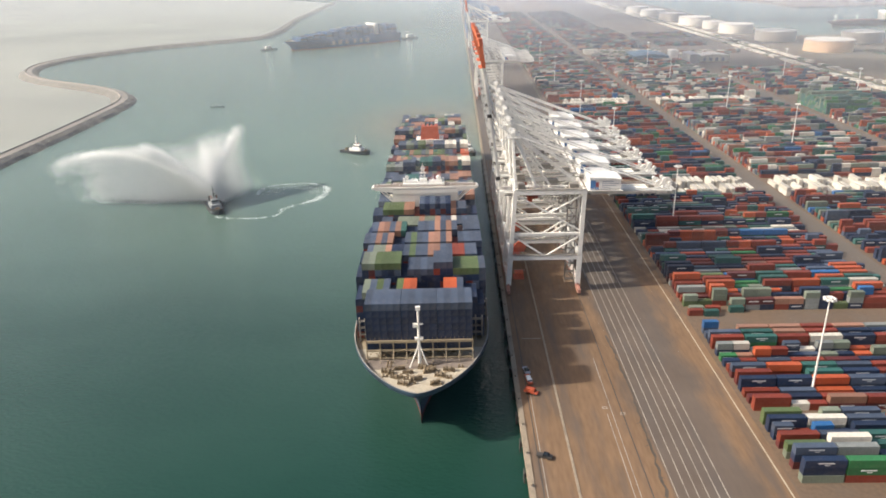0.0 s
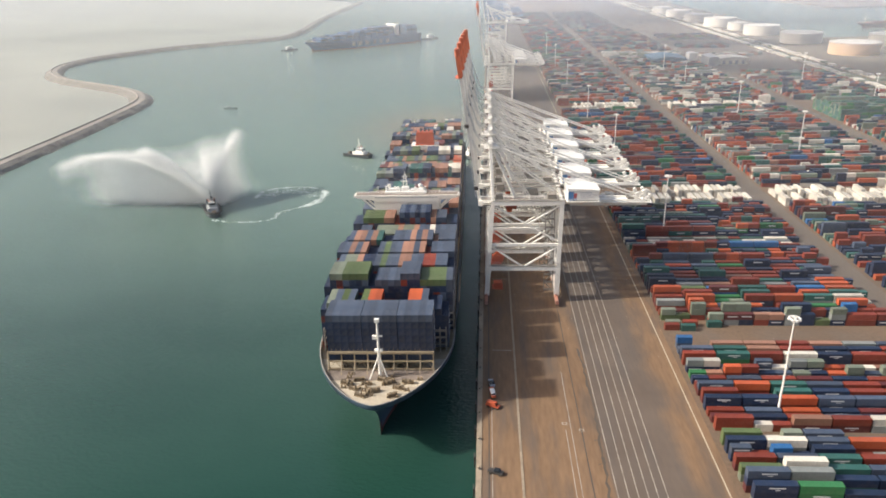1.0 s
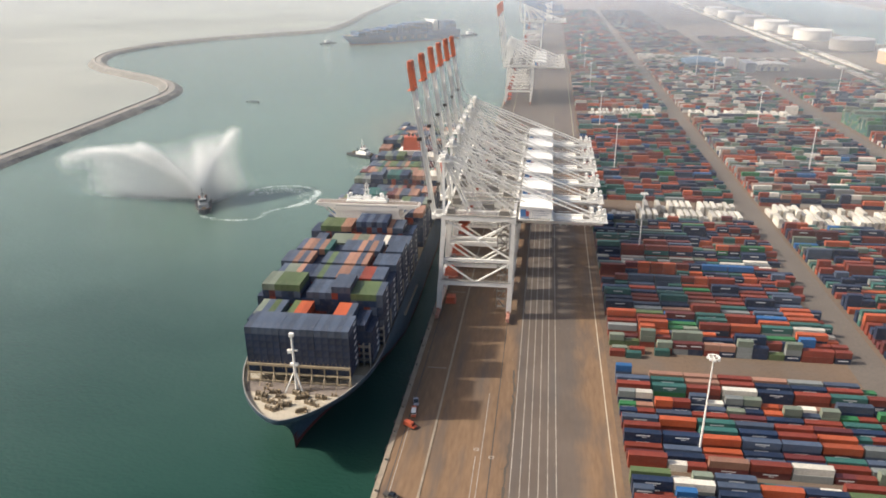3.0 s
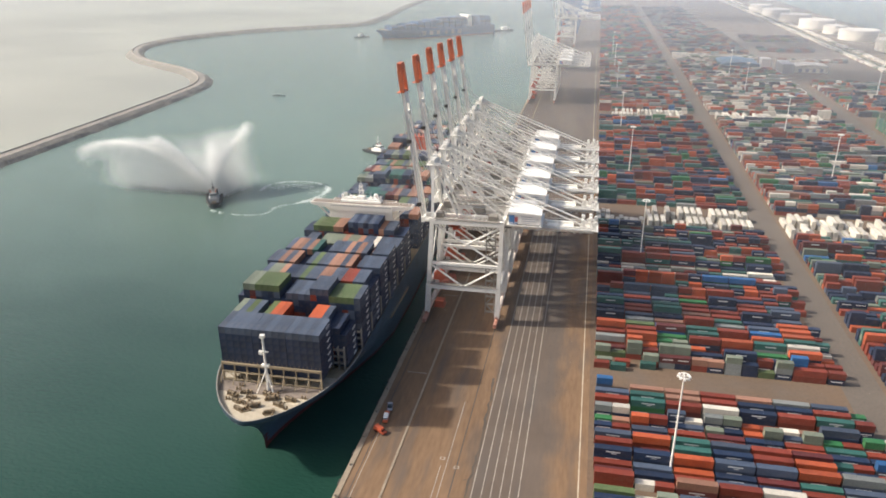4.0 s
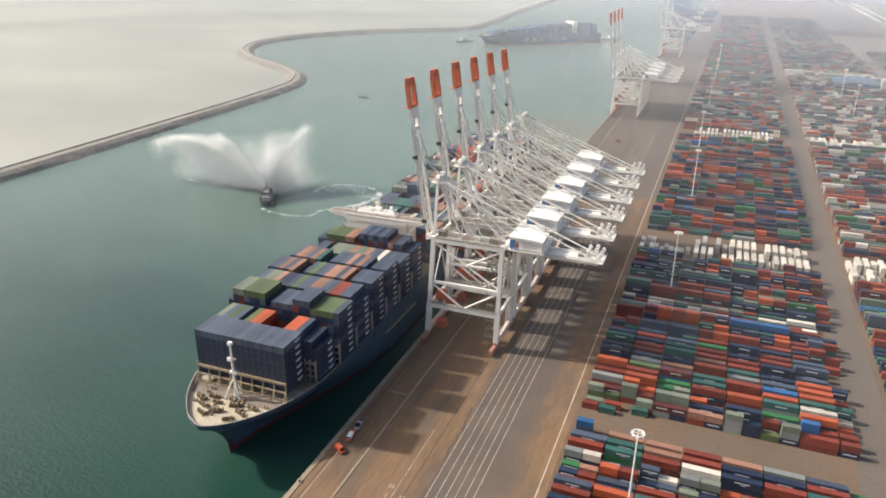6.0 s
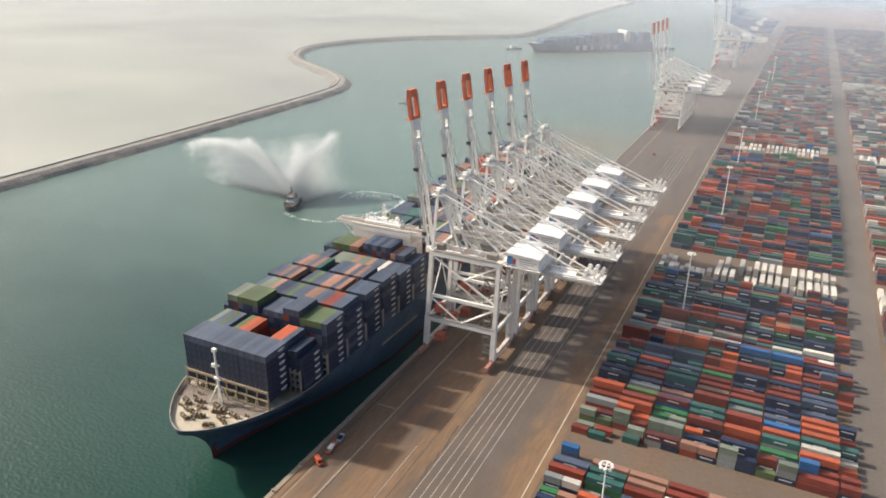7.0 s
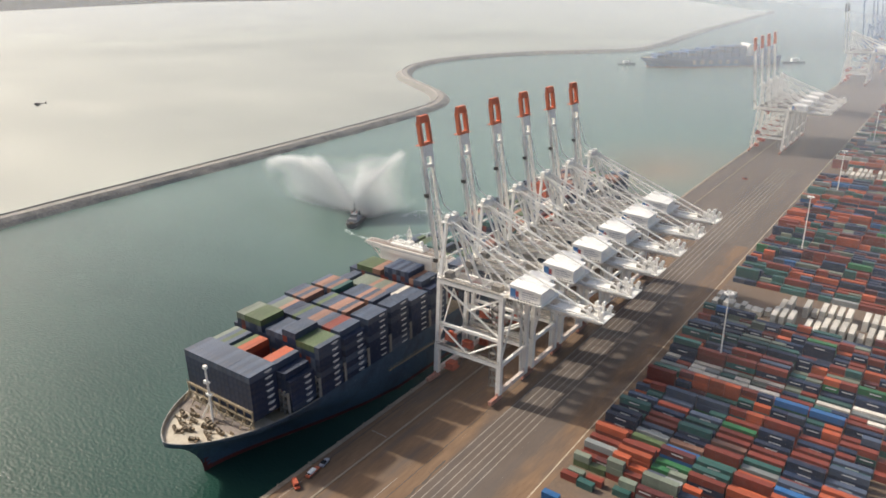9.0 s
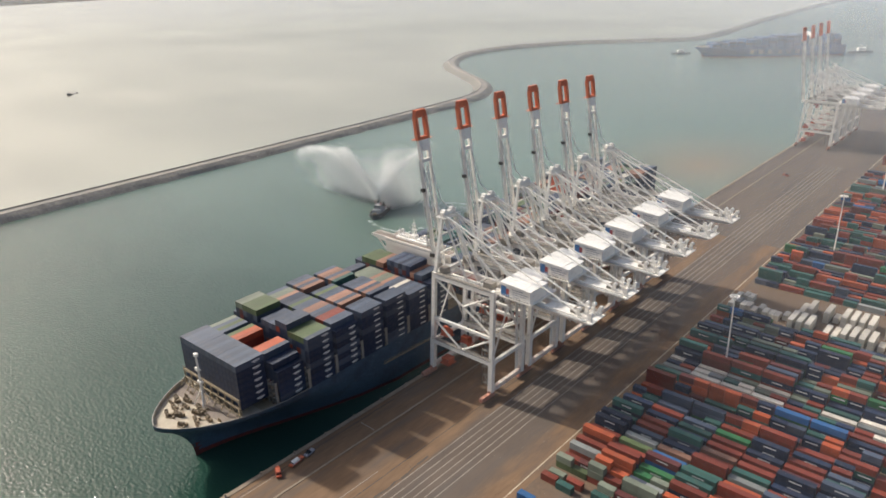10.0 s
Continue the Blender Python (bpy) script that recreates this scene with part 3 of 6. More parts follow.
    bm = bmesh.new()
    v = block(bm, 55.6, 66.8, -9.2, 8.2, 53.5, 54.05)
    for q in v[4:]:
        q.co.z += 0.45 if q.co.x < 60 else 0.0
    v = block(bm, 66.8, 69.9, -9.2, 2.5, 53.1, 53.95)
    for q in v[4:]:
        q.co.z -= 0.25 if q.co.x > 68 else 0.0
    part("roof", bm, M_HOUSE, house)
    bm = bmesh.new()
    for k in range(9):
        y = -8.4 + 1.9 * k
        v = block(bm, 55.7, 66.7, y, y + 0.1, 54.0, 54.16)
        for q in v:
            q.co.z += 0.45 * (66.7 - q.co.x) / 11.0
    part("roof_seam", bm, M_HOUSE, house)
    bm = bmesh.new()
    block(bm, 56.0, 58.4, -8.96, -8.88, 48.9, 53.0)
    block(bm, 58.4, 59.8, -8.96, -8.88, 48.9, 49.8)
    part("logo_panel", bm, M_BLUE, house, "blue painted panel")
    bm = bmesh.new()
    block(bm, 58.45, 59.8, -8.96, -8.88, 49.9, 52.2)
    part("logo_panel", bm, M_LOGORED, house, "red painted panel")
    bm = bmesh.new()
    for k, (a, b) in enumerate(((61.2, 66.4), (61.2, 68.6), (61.2, 67.6), (61.2, 65.0))):
        block(bm, a, b, -8.95, -8.88, 52.3 - k * 0.95, 52.6 - k * 0.95)
    part("lettering", bm, M_GREYBAR, house, "grey lettering bars")
    bm = bmesh.new()
    for k in range(9):
        block(bm, 58.2 + 1.25 * k, 58.9 + 1.25 * k, -8.97, -8.88, 48.62, 49.0)
    part("vent", bm, M_STEEL, house, "row of small dark vents")["kind"] = "stuff"
    for k in range(5):
        y = -6.5 + 3.2 * k
        bm = bmesh.new()
        block(bm, 55.82, 55.92, y, y + 1.2, 50.2, 51.6)
        part("louvre", bm, M_GREYBAR, house, "grey louvre")
    bm = bmesh.new()
    for x in (57.5, 68.0):
        for y in (-7.0, 6.0):
            block(bm, x - 0.4, x + 0.4, y - 0.4, y + 0.4, 46.0, 48.6)
    block(bm, 55.3, 70.4, -9.4, 8.4, 48.1, 48.5)
    for k in range(13):
        block(bm, 55.3 + 1.25 * k - 0.05, 55.3 + 1.25 * k + 0.05, -9.4, -9.3, 48.5, 49.6)
    block(bm, 55.3, 70.4, -9.4, -9.3, 49.55, 49.65)
    part("house_base", bm, M_WHITE, crane)
    # counterweight end with sheave posts
    bm = bmesh.new()
    block(bm, 72.0, 94.0, -5.0, 5.0, GIRDER_Z - 0.3, GIRDER_Z)
    for s in (-1, 1):
        for k in range(12):
            block(bm, 72.0 + 2.0 * k - 0.05, 72.0 + 2.0 * k + 0.05, 4.95 * s - 0.05, 4.95 * s + 0.05, GIRDER_Z, GIRDER_Z + 1.2)
        block(bm, 72.0, 94.0, 4.95 * s - 0.05, 4.95 * s + 0.05, GIRDER_Z + 1.15, GIRDER_Z + 1.25)
    part("end_platform", bm, M_WHITE, crane)
    for x, y, h in ((87.4, -3.2, 3.6), (87.4, 3.2, 3.6), (90.6, -2.0, 4.4), (90.6, 2.4, 4.4), (92.8, -3.6, 3.0), (92.8, 3.6, 3.0)):
        bm = bmesh.new()
        block(bm, x - 0.3, x + 0.3, y - 0.3, y + 0.3, GIRDER_Z, GIRDER_Z + h)
        beam(bm, (x, y, GIRDER_Z + h - 0.5), (x - 1.7, y, GIRDER_Z), 0.28)
        tube(bm, (x, y - 0.7, GIRDER_Z + h), (x, y + 0.7, GIRDER_Z + h), 0.8, n=12)
        tube(bm, (x - 0.9, y - 0.25, GIRDER_Z + h * 0.55), (x - 0.9, y + 0.25, GIRDER_Z + h * 0.55), 0.65, n=12)
        part("sheave_post", bm, M_WHITE, crane)
    for y in (-2.6, 0.6):
        bm = bmesh.new()
        block(bm, 83.4, 86.4, y, y + 2.0, GIRDER_Z, GIRDER_Z + 1.8)
        part("winch_box", bm, M_GRATING, crane)
    for s in (-1, 1):
        bm = bmesh.new()
        for k in range(6):
            x = 72.5 + 2.6 * k
            beam(bm, (x, 4.9 * s, GIRDER_Z - 0.4), (x + 1.3, 3.4 * s, GIRDER_Z - 2.4), 0.18)
            beam(bm, (x + 1.3, 3.4 * s, GIRDER_Z - 2.4), (x + 2.6, 4.9 * s, GIRDER_Z - 0.4), 0.18)
        part("end_lattice", bm, M_WHITE, crane)
    # operator trolley and cable reel
    bm = bmesh.new()
    block(bm, 28.5, 33.5, -3.8, 3.8, 43.4, 44.6)
    block(bm, 29.2, 31.6, 2.4, 4.8, 39.8, 43.4)
    part("trolley", bm, M_RUSTRED, crane, "orange trolley with cabin")
    bm = bmesh.new()
    tube(bm, (25.4, -8.0, 21.5), (25.4, -6.8, 21.5), 2.6, n=20)
    tube(bm, (25.4, -8.4, 21.5), (25.4, -6.4, 21.5), 0.6, n=10)
    part("cable_reel", bm, M_RUSTRED, crane, "orange cable reel")
    bm = bmesh.new()
    block(bm, 22.4, 27.4, -8.8, -3.6, 5.2, 5.6)
    block(bm, 23.0, 27.0, -8.4, -4.4, 5.6, 8.2)
    part("drive_cabinet", bm, M_RUSTRED, crane, "rust-red drive cabinet")
    bm = bmesh.new()
    for k in range(11):
        z0 = 5 + 3.9 * k
        block(bm, 46.4, 50.4, -9.0, -7.2, z0 - 0.12, z0)
        beam(bm, (46.8 if k % 2 else 50.0, -8.6 + 0.9 * (k % 2), z0), (50.0 if k % 2 else 46.8, -8.6 + 0.9 * (k % 2), z0 + 3.9), 0.8, 0.25)
    for x in (46.4, 50.4):
        for y in (-9.0, -7.2):
            block(bm, x - 0.12, x + 0.12, y - 0.12, y + 0.12, 4, 48)
    part("stair_tower", bm, M_GRATING, crane, "grey-brown zigzag stair tower")
    bm = bmesh.new()
    block(bm, 50.6, 51.4, 8.4, 9.4, 4, 48)
    part("lift_shaft", bm, M_CABLE, crane, "grey lift shaft")
    for s in (-1, 1):
        for z, y in ((18.2, 10.5), (49.7, 10.5)):
            bm = bmesh.new()
            block(bm, wx(z), lx(z), y * s - 1.0, y * s + 1.0, z, z + 0.12)
            for e in (-1, 1):
                yy = y * s + 0.95 * e
                for k in range(17):
                    x = wx(z) + (lx(z) - wx(z)) * k / 16
                    block(bm, x - 0.05, x + 0.05, yy - 0.05, yy + 0.05, z + 0.12, z + 1.2)
                block(bm, wx(z), lx(z), yy - 0.05, yy + 0.05, z + 1.15, z + 1.25)
            part("gantry_walkway", bm, M_GRATING, crane, "grey-brown grated walkway")
    for x0, x1, y0, y1, z0, z1 in ((24.5, 28.0, 5.4, 8.8, 49.6, 52.2), (24.0, 27.0, -9.0, -5.6, 49.6, 51.8), (38.0, 43.5, 5.2, 7.4, 47.5, 49.8), (47.0, 51.0, -8.6, -5.2, 49.4, 51.6)):
        bm = bmesh.new()
        block(bm, x0, x1, y0, y1, z0, z1)
        block(bm, x0 - 0.4, x1 + 0.4, y0 - 0.4, y1 + 0.4, z0 - 0.3, z0)
        beam(bm, (x0, y0, z0 - 0.2), (x0, 10.2 if y0 > 0 else -10.2, z0 - 0.2), 0.3)
        beam(bm, (x1, y0, z0 - 0.2), (x1, 10.2 if y0 > 0 else -10.2, z0 - 0.2), 0.3)
        part("electrical_cabinet", bm, M_GRATING, crane)
    bm = bmesh.new()
    for k in range(26):
        x = 20.0 + 1.35 * k
        beam(bm, (x, -5.4, GIRDER_Z - 1.0), (x + 0.67, -5.4, GIRDER_Z - 3.0), 0.16)
        beam(bm, (x + 0.67, -5.4, GIRDER_Z - 3.0), (x + 1.35, -5.4, GIRDER_Z - 1.0), 0.16)
    beam(bm, (18.0, -5.2, GIRDER_Z - 0.8), (58.0, -5.2, GIRDER_Z - 0.8), 0.35)
    part("festoon_cable", bm, M_STEEL, crane, "black looped festoon cable")
    for x, y, z in ((22.4, -7.5, 19.2), (22.0, 6.0, 9.5)):
        bm = bmesh.new()
        block(bm, x, x + 4.6, y, y + 2.6, z, z + 2.6)
        block(bm, x - 0.4, x + 5.0, y - 0.4, y + 3.0, z - 0.25, z)
        part("hanging_cabinet", bm, M_RUSTRED, crane, "orange-red equipment cabinet")
    return crane


CRANE_Y = 315.5
crane = build_crane()
crane.matrix_world = pose(0, CRANE_Y, 0)
BOOM = ("boom_", "rope_guide", "tip_")


def stretch_boom(crane, f):
    """Stretches the boom of one crane in height so that its tip fits the camera's view."""
    for ob in crane.children:
        if ob.name.startswith(BOOM):
            ob.matrix_basis = pose(0, 0, 46.5) @ Matrix.Diagonal((1, 1, f, 1)) @ pose(0, 0, -46.5)


BLUE_MESH, GREY_MESH = {}, {}
row = [crane] + [copy_thing(crane, pose(0, CRANE_Y + 26.85 * k, 0)) for k in range(1, 6)]
for one, f in zip(row, (1.024, 1.018, 1.014, 1.0, 0.985, 0.965)):
    stretch_boom(one, f)
for k in range(4):
    far_crane = copy_thing(crane, pose(20 - 20 * 0.87, 822 + 25.0 * k, 0) @ Matrix.Scale(0.87, 4))
    tagged(far_crane, "distant white gantry crane with raised red-tipped boom", "gantry crane", "distant quay cranes")
    stretch_boom(far_crane, 1.12)
for y in (1318, 1342):
    far_crane = copy_thing(crane, pose(0, y, 0))
    tagged(far_crane, "hazy distant white gantry crane with raised dark-tipped boom", "gantry crane", "distant quay cranes")
    for ob in far_crane.children:
        if ob.name.startswith("tip_"):
            ob.data = GREY_MESH.setdefault(ob.data.name, ob.data.copy())
            ob.data.materials[0] = M_STEEL
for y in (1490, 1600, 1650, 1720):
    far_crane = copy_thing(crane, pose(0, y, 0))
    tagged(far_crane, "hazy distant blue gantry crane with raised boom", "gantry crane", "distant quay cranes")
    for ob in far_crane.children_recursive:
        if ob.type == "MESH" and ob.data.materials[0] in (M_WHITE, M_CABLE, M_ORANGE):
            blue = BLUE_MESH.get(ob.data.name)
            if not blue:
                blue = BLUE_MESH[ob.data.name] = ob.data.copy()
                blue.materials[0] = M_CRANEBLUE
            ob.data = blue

# ---- container ships ----


def hull_half(y, u, length, half):
    """Half-width of the hull at y metres from the stem head; u: 0 at the waterline, 1 at the deck edge."""
    y0 = 13.5 * (1 - u ** 2.2)
    run = 48 + 57 * (1 - u) ** 0.8
    k = min(max((y - y0) / run, 0.0), 1.0)
    w = half * (1 - (1 - k) ** 2) ** (0.66 + 1.06 * (1 - u) ** 0.7)
    e = max(0.0, (y - (length - 60)) / 60)
    return w * (1 - (0.35 * (1 - u) ** 1.2) * e ** 2)


def build_ship(name, label, length, half, at, rz, deck=20.0, hull_mat=None, hull_label="dark navy steel hull"):
    ship = thing(name, label, "container ship", at=at, rz=rz)
    ys = sorted({0, 0.2, 0.5, 1, 1.5, 2.2, 3, 4, 5, 6.5, 8, 10, 12, 14.5, 17, 20, 23, 26, 30, 35, 40, 46, 52, 66, 82, 100, 130, 180, length - 60, length - 40, length - 20, length})

    def loft(bm, levels, z_of):
        for s in (-1, 1):
            rows = []
            for u in levels:
                flare = min(u, 1.0)
                y0 = 13.5 * (1 - flare ** 2.2)
                row = []
                for y in ys:
                    yy = max(y, y0) if y < 60 else y
                    row.append(bm.verts.new((s * hull_half(yy, flare, length, half), yy, z_of(u))))
                rows.append(row)
            for a, b in zip(rows, rows[1:]):
                for k in range(len(ys) - 1):
                    quad = (a[k], a[k + 1], b[k + 1], b[k]) if s > 0 else (a[k], b[k], b[k + 1], a[k + 1])
                    bm.faces.new(quad)
    bm = bmesh.new()
    loft(bm, [0.09, 0.18, 0.3, 0.45, 0.6, 0.75, 0.9, 0.96, 1.0, 1.1], lambda u: deck + 1.3 if u > 1 else (deck - 0.45) * u)
    w = hull_half(length, 1, length, half)
    v = [bm.verts.new(p) for p in ((-w, length, 0), (w, length, 0), (w, length, deck), (-w, length, deck))]
    bm.faces.new(v)
    bmesh.ops.remove_doubles(bm, verts=bm.verts, dist=0.01)
    for f in bm.faces:
        f.smooth = True
    hull = part("hull", bm, hull_mat or M_HULL, ship, hull_label)
    bm = bmesh.new()
    loft(bm, [0.0, 0.09], lambda u: (deck - 0.45) * u if u else -1.0)
    bmesh.ops.remove_doubles(bm, verts=bm.verts, dist=0.01)
    part("boot_topping", bm, M_BOOT, ship, "dull red antifouling band")
    bm = bmesh.new()
    for s in (-1, 1):
        rows = []
        for u in (0.04, 0.12, 0.2, 0.3):
            y0 = 13.5 * (1 - u ** 2.2)
            rows.append([bm.verts.new((s * (hull_half(y0 + d, u, length, half) + 0.03), y0 + d - 0.03, min(deck * u, deck * 0.3 - d * 0.15))) for d in (0, 0.4, 0.8, 1.2, 1.6, 2.0, 2.4, 2.8, 3.2)])
        for a, b in zip(rows, rows[1:]):
            for k in range(8):
                bm.faces.new((a[k], a[k + 1], b[k + 1], b[k]) if s > 0 else (a[k], b[k], b[k + 1], a[k + 1]))
    part("stem_paint", bm, M_BOOT, ship, "red-painted lower stem")
    # deck plate
    for nm, ya, yb, mat, z in (("foredeck", 0, 32, M_DECK, deck - 0.3), ("main_deck", 32, length, M_LASH, deck - 0.4)):
        bm = bmesh.new()
        st = [y for y in np.linspace(ya, yb, 24)]
        rows = [[bm.verts.new((s * max(0.02, hull_half(y, 1, length, half) - 0.3), y, z)) for s in (-1, 1)] for y in st]
        for a, b in zip(rows, rows[1:]):
            bm.faces.new((a[0], a[1], b[1], b[0]))
        part(nm, bm, mat, ship, "beige painted foredeck" if ya == 0 else "")
    # bulwark rim
    for s in (-1, 1):
        line = [(hull_half(y, 1, length, half), y) for y in (0.05, 0.2, 0.5, 1, 1.5, 2.2, 3, 4, 5, 6.5, 8, 10, 12, 14.5, 17, 20, 23, 26, 30, 35, 40, 46, 52)]
        for nm, inner, outer, z0, z1, mat, txt in (("bulwark", 0.42, 0.3, -0.3, 1.2, M_DECK, "pale inner bulwark plating"), ("bulwark_rail", 0.34, -0.06, 1.28, 1.42, M_BULWARK, "worn grey bulwark rail")):
            bm = bmesh.new()
            rows = [[bm.verts.new((s * max(0.01, x - o), y + (0.3 if x < 6 else 0.0) * (o > 0), deck + z)) for o, z in ((inner, z0), (inner, z1), (outer, z1), (outer, z0))] for x, y in line]
            for p, q in zip(rows, rows[1:]):
                for k in range(4):
                    bm.faces.new((p[k], q[k], q[(k + 1) % 4], p[(k + 1) % 4]))
            bm.faces.new(rows[-1])
            bmesh.ops.recalc_face_normals(bm, faces=bm.faces)
            part(nm, bm, mat, ship, txt)
    return ship


def build_foredeck(ship, deck):
    """Mooring gear, lashing frame and foremast of the ship's bow."""
    rnd = random.Random(4)
    for k, (x, y) in enumerate(((-8, 12), (7, 12.5), (-4, 15), (3.5, 15.5), (-11, 15.5), (10, 16), (-5.5, 8), (5.5, 8), (-1, 10.5), (1.5, 17.5), (-7, 17.5))):
        bm = bmesh.new()
        q = rnd.uniform(0.55, 0.8)
        a = rnd.uniform(-0.5, 0.5)
        d = lambda t, e=0.0: (x + t * q * math.cos(a) - e * math.sin(a), y + t * q * math.sin(a) + e * math.cos(a), deck + 0.9 * q + 0.1)
        for t in (-2.6, -0.8, 1.5):
            p = d(t)
            block(bm, p[0] - 0.2, p[0] + 0.2, p[1] - 0.9 * q, p[1] + 0.9 * q, deck - 0.32, deck + 1.1 * q)
        e0, e1 = d(-2.8), d(2.8)
        beam(bm, (e0[0], e0[1], deck - 0.1), (e1[0], e1[1], deck - 0.1), 1.9 * q, 0.4)
        p = d(2.4, 0.3)
        block(bm, p[0] - 0.5, p[0] + 0.5, p[1] - 0.5, p[1] + 0.5, deck - 0.32, deck + 1.5 * q)
        winch = part("mooring_winch", bm, M_WINCH, ship, "brown mooring winch")
        for ends in (((-2.5, -0.9, 0.7), (-2.5, -2.35, 1.15), (-1.05, -0.9, 1.15)), ((-0.7, 1.3, 0.85), (-0.7, -0.55, 1.2), (1.15, 1.3, 1.2), (1.3, 2.3, 0.4))):
            bm = bmesh.new()
            for t0, t1, r in ends:
                tube(bm, d(t0), d(t1), r * q, n=12)
            part("drum", bm, M_WINCH, winch)
    for k in range(9):
        bm = bmesh.new()
        x, y = rnd.uniform(-9, 9), rnd.uniform(6, 20)
        for t in range(2):
            beam(bm, (x, y, deck - 0.2), (x + rnd.uniform(-3, 3), y + rnd.uniform(-2, 2), deck - 0.2), 0.3, 0.25)
        block(bm, x - 0.4, x + 0.4, y - 0.3, y + 0.3, deck - 0.3, deck + rnd.uniform(0.3, 1.0))
        part("deck_fitting", bm, M_WINCH, ship)
    for k in range(14):
        x, y = rnd.uniform(-16, 16), rnd.uniform(5, 26)
        if abs(x) > hull_half(y, 1, 365, 25.5) - 2:
            continue
        bm = bmesh.new()
        for s in (-0.6, 0.6):
            tube(bm, (x + s, y, deck - 0.3), (x + s, y, deck + 1.0), 0.3, n=8)
        block(bm, x - 1.1, x + 1.1, y - 0.4, y + 0.4, deck - 0.32, deck - 0.1)
        part("bollard", bm, M_WINCH, ship)
    # lattice breakwater carrying the first bay
    bm = bmesh.new()
    y = 24.4
    for z, t in ((deck + 0.3, 0.2), (deck + 3.4, 0.22), (deck + 6.8, 0.4)):
        block(bm, -18.9, 18.9, y - 0.4, y + 0.4, z - t, z + t)
    for k in range(9):
        x = -18.6 + 4.65 * k
        block(bm, x - 0.2, x + 0.2, y - 0.25, y + 0.25, deck - 0.3, deck + 7.4)
        if k < 8:
            beam(bm, (x, y, deck + 0.4), (x + 2.3, y, deck + 3.3), 0.14)
            beam(bm, (x + 4.6, y, deck + 0.4), (x + 2.3, y, deck + 3.3), 0.14)
        beam(bm, (x, y - 0.2, deck + 3.6), (x, y - 3.0, deck - 0.3), 0.3)
    for k in range(25):
        x = -18.7 + 1.55 * k
        block(bm, x - 0.06, x + 0.06, y - 0.4, y - 0.3, deck + 7.4, deck + 8.6)
    part("lashing_frame", bm, M_LASH, ship, "beige lattice lashing frame")
    bm = bmesh.new()
    v = [bm.verts.new((x, yy, deck - 0.26)) for x, yy in ((-17.5, 17.6), (17.5, 17.6), (20.0, 24.0), (-20.0, 24.0))]
    bm.faces.new(v)
    part("deck_plating", bm, M_PLATE, ship, "grey-brown deck plating")
    # foremast
    bm = bmesh.new()
    tube(bm, (0, 20.6, deck - 0.3), (0, 20.6, deck + 21.6), 0.6, 0.35, n=10)
    for a in (-3.4, 3.0):
        tube(bm, (a, 18.4, deck - 0.3), (0, 20.6, deck + 8.0), 0.24, n=6)
    tube(bm, (0.4, 23.6, deck - 0.3), (0, 20.6, deck + 8.0), 0.24, n=6)
    block(bm, -0.8, 0.8, 20.0, 21.2, deck + 21.0, deck + 22.2)
    block(bm, -1.9, 1.6, 20.3, 20.9, deck + 15.4, deck + 15.8)
    block(bm, -1.9, -0.5, 20.2, 21.0, deck + 14.4, deck + 15.6)
    block(bm, -1.4, 1.4, 20.0, 21.2, deck + 9.6, deck + 10.4)
    part("foremast", bm, M_WHITE, ship, "white tripod foremast")


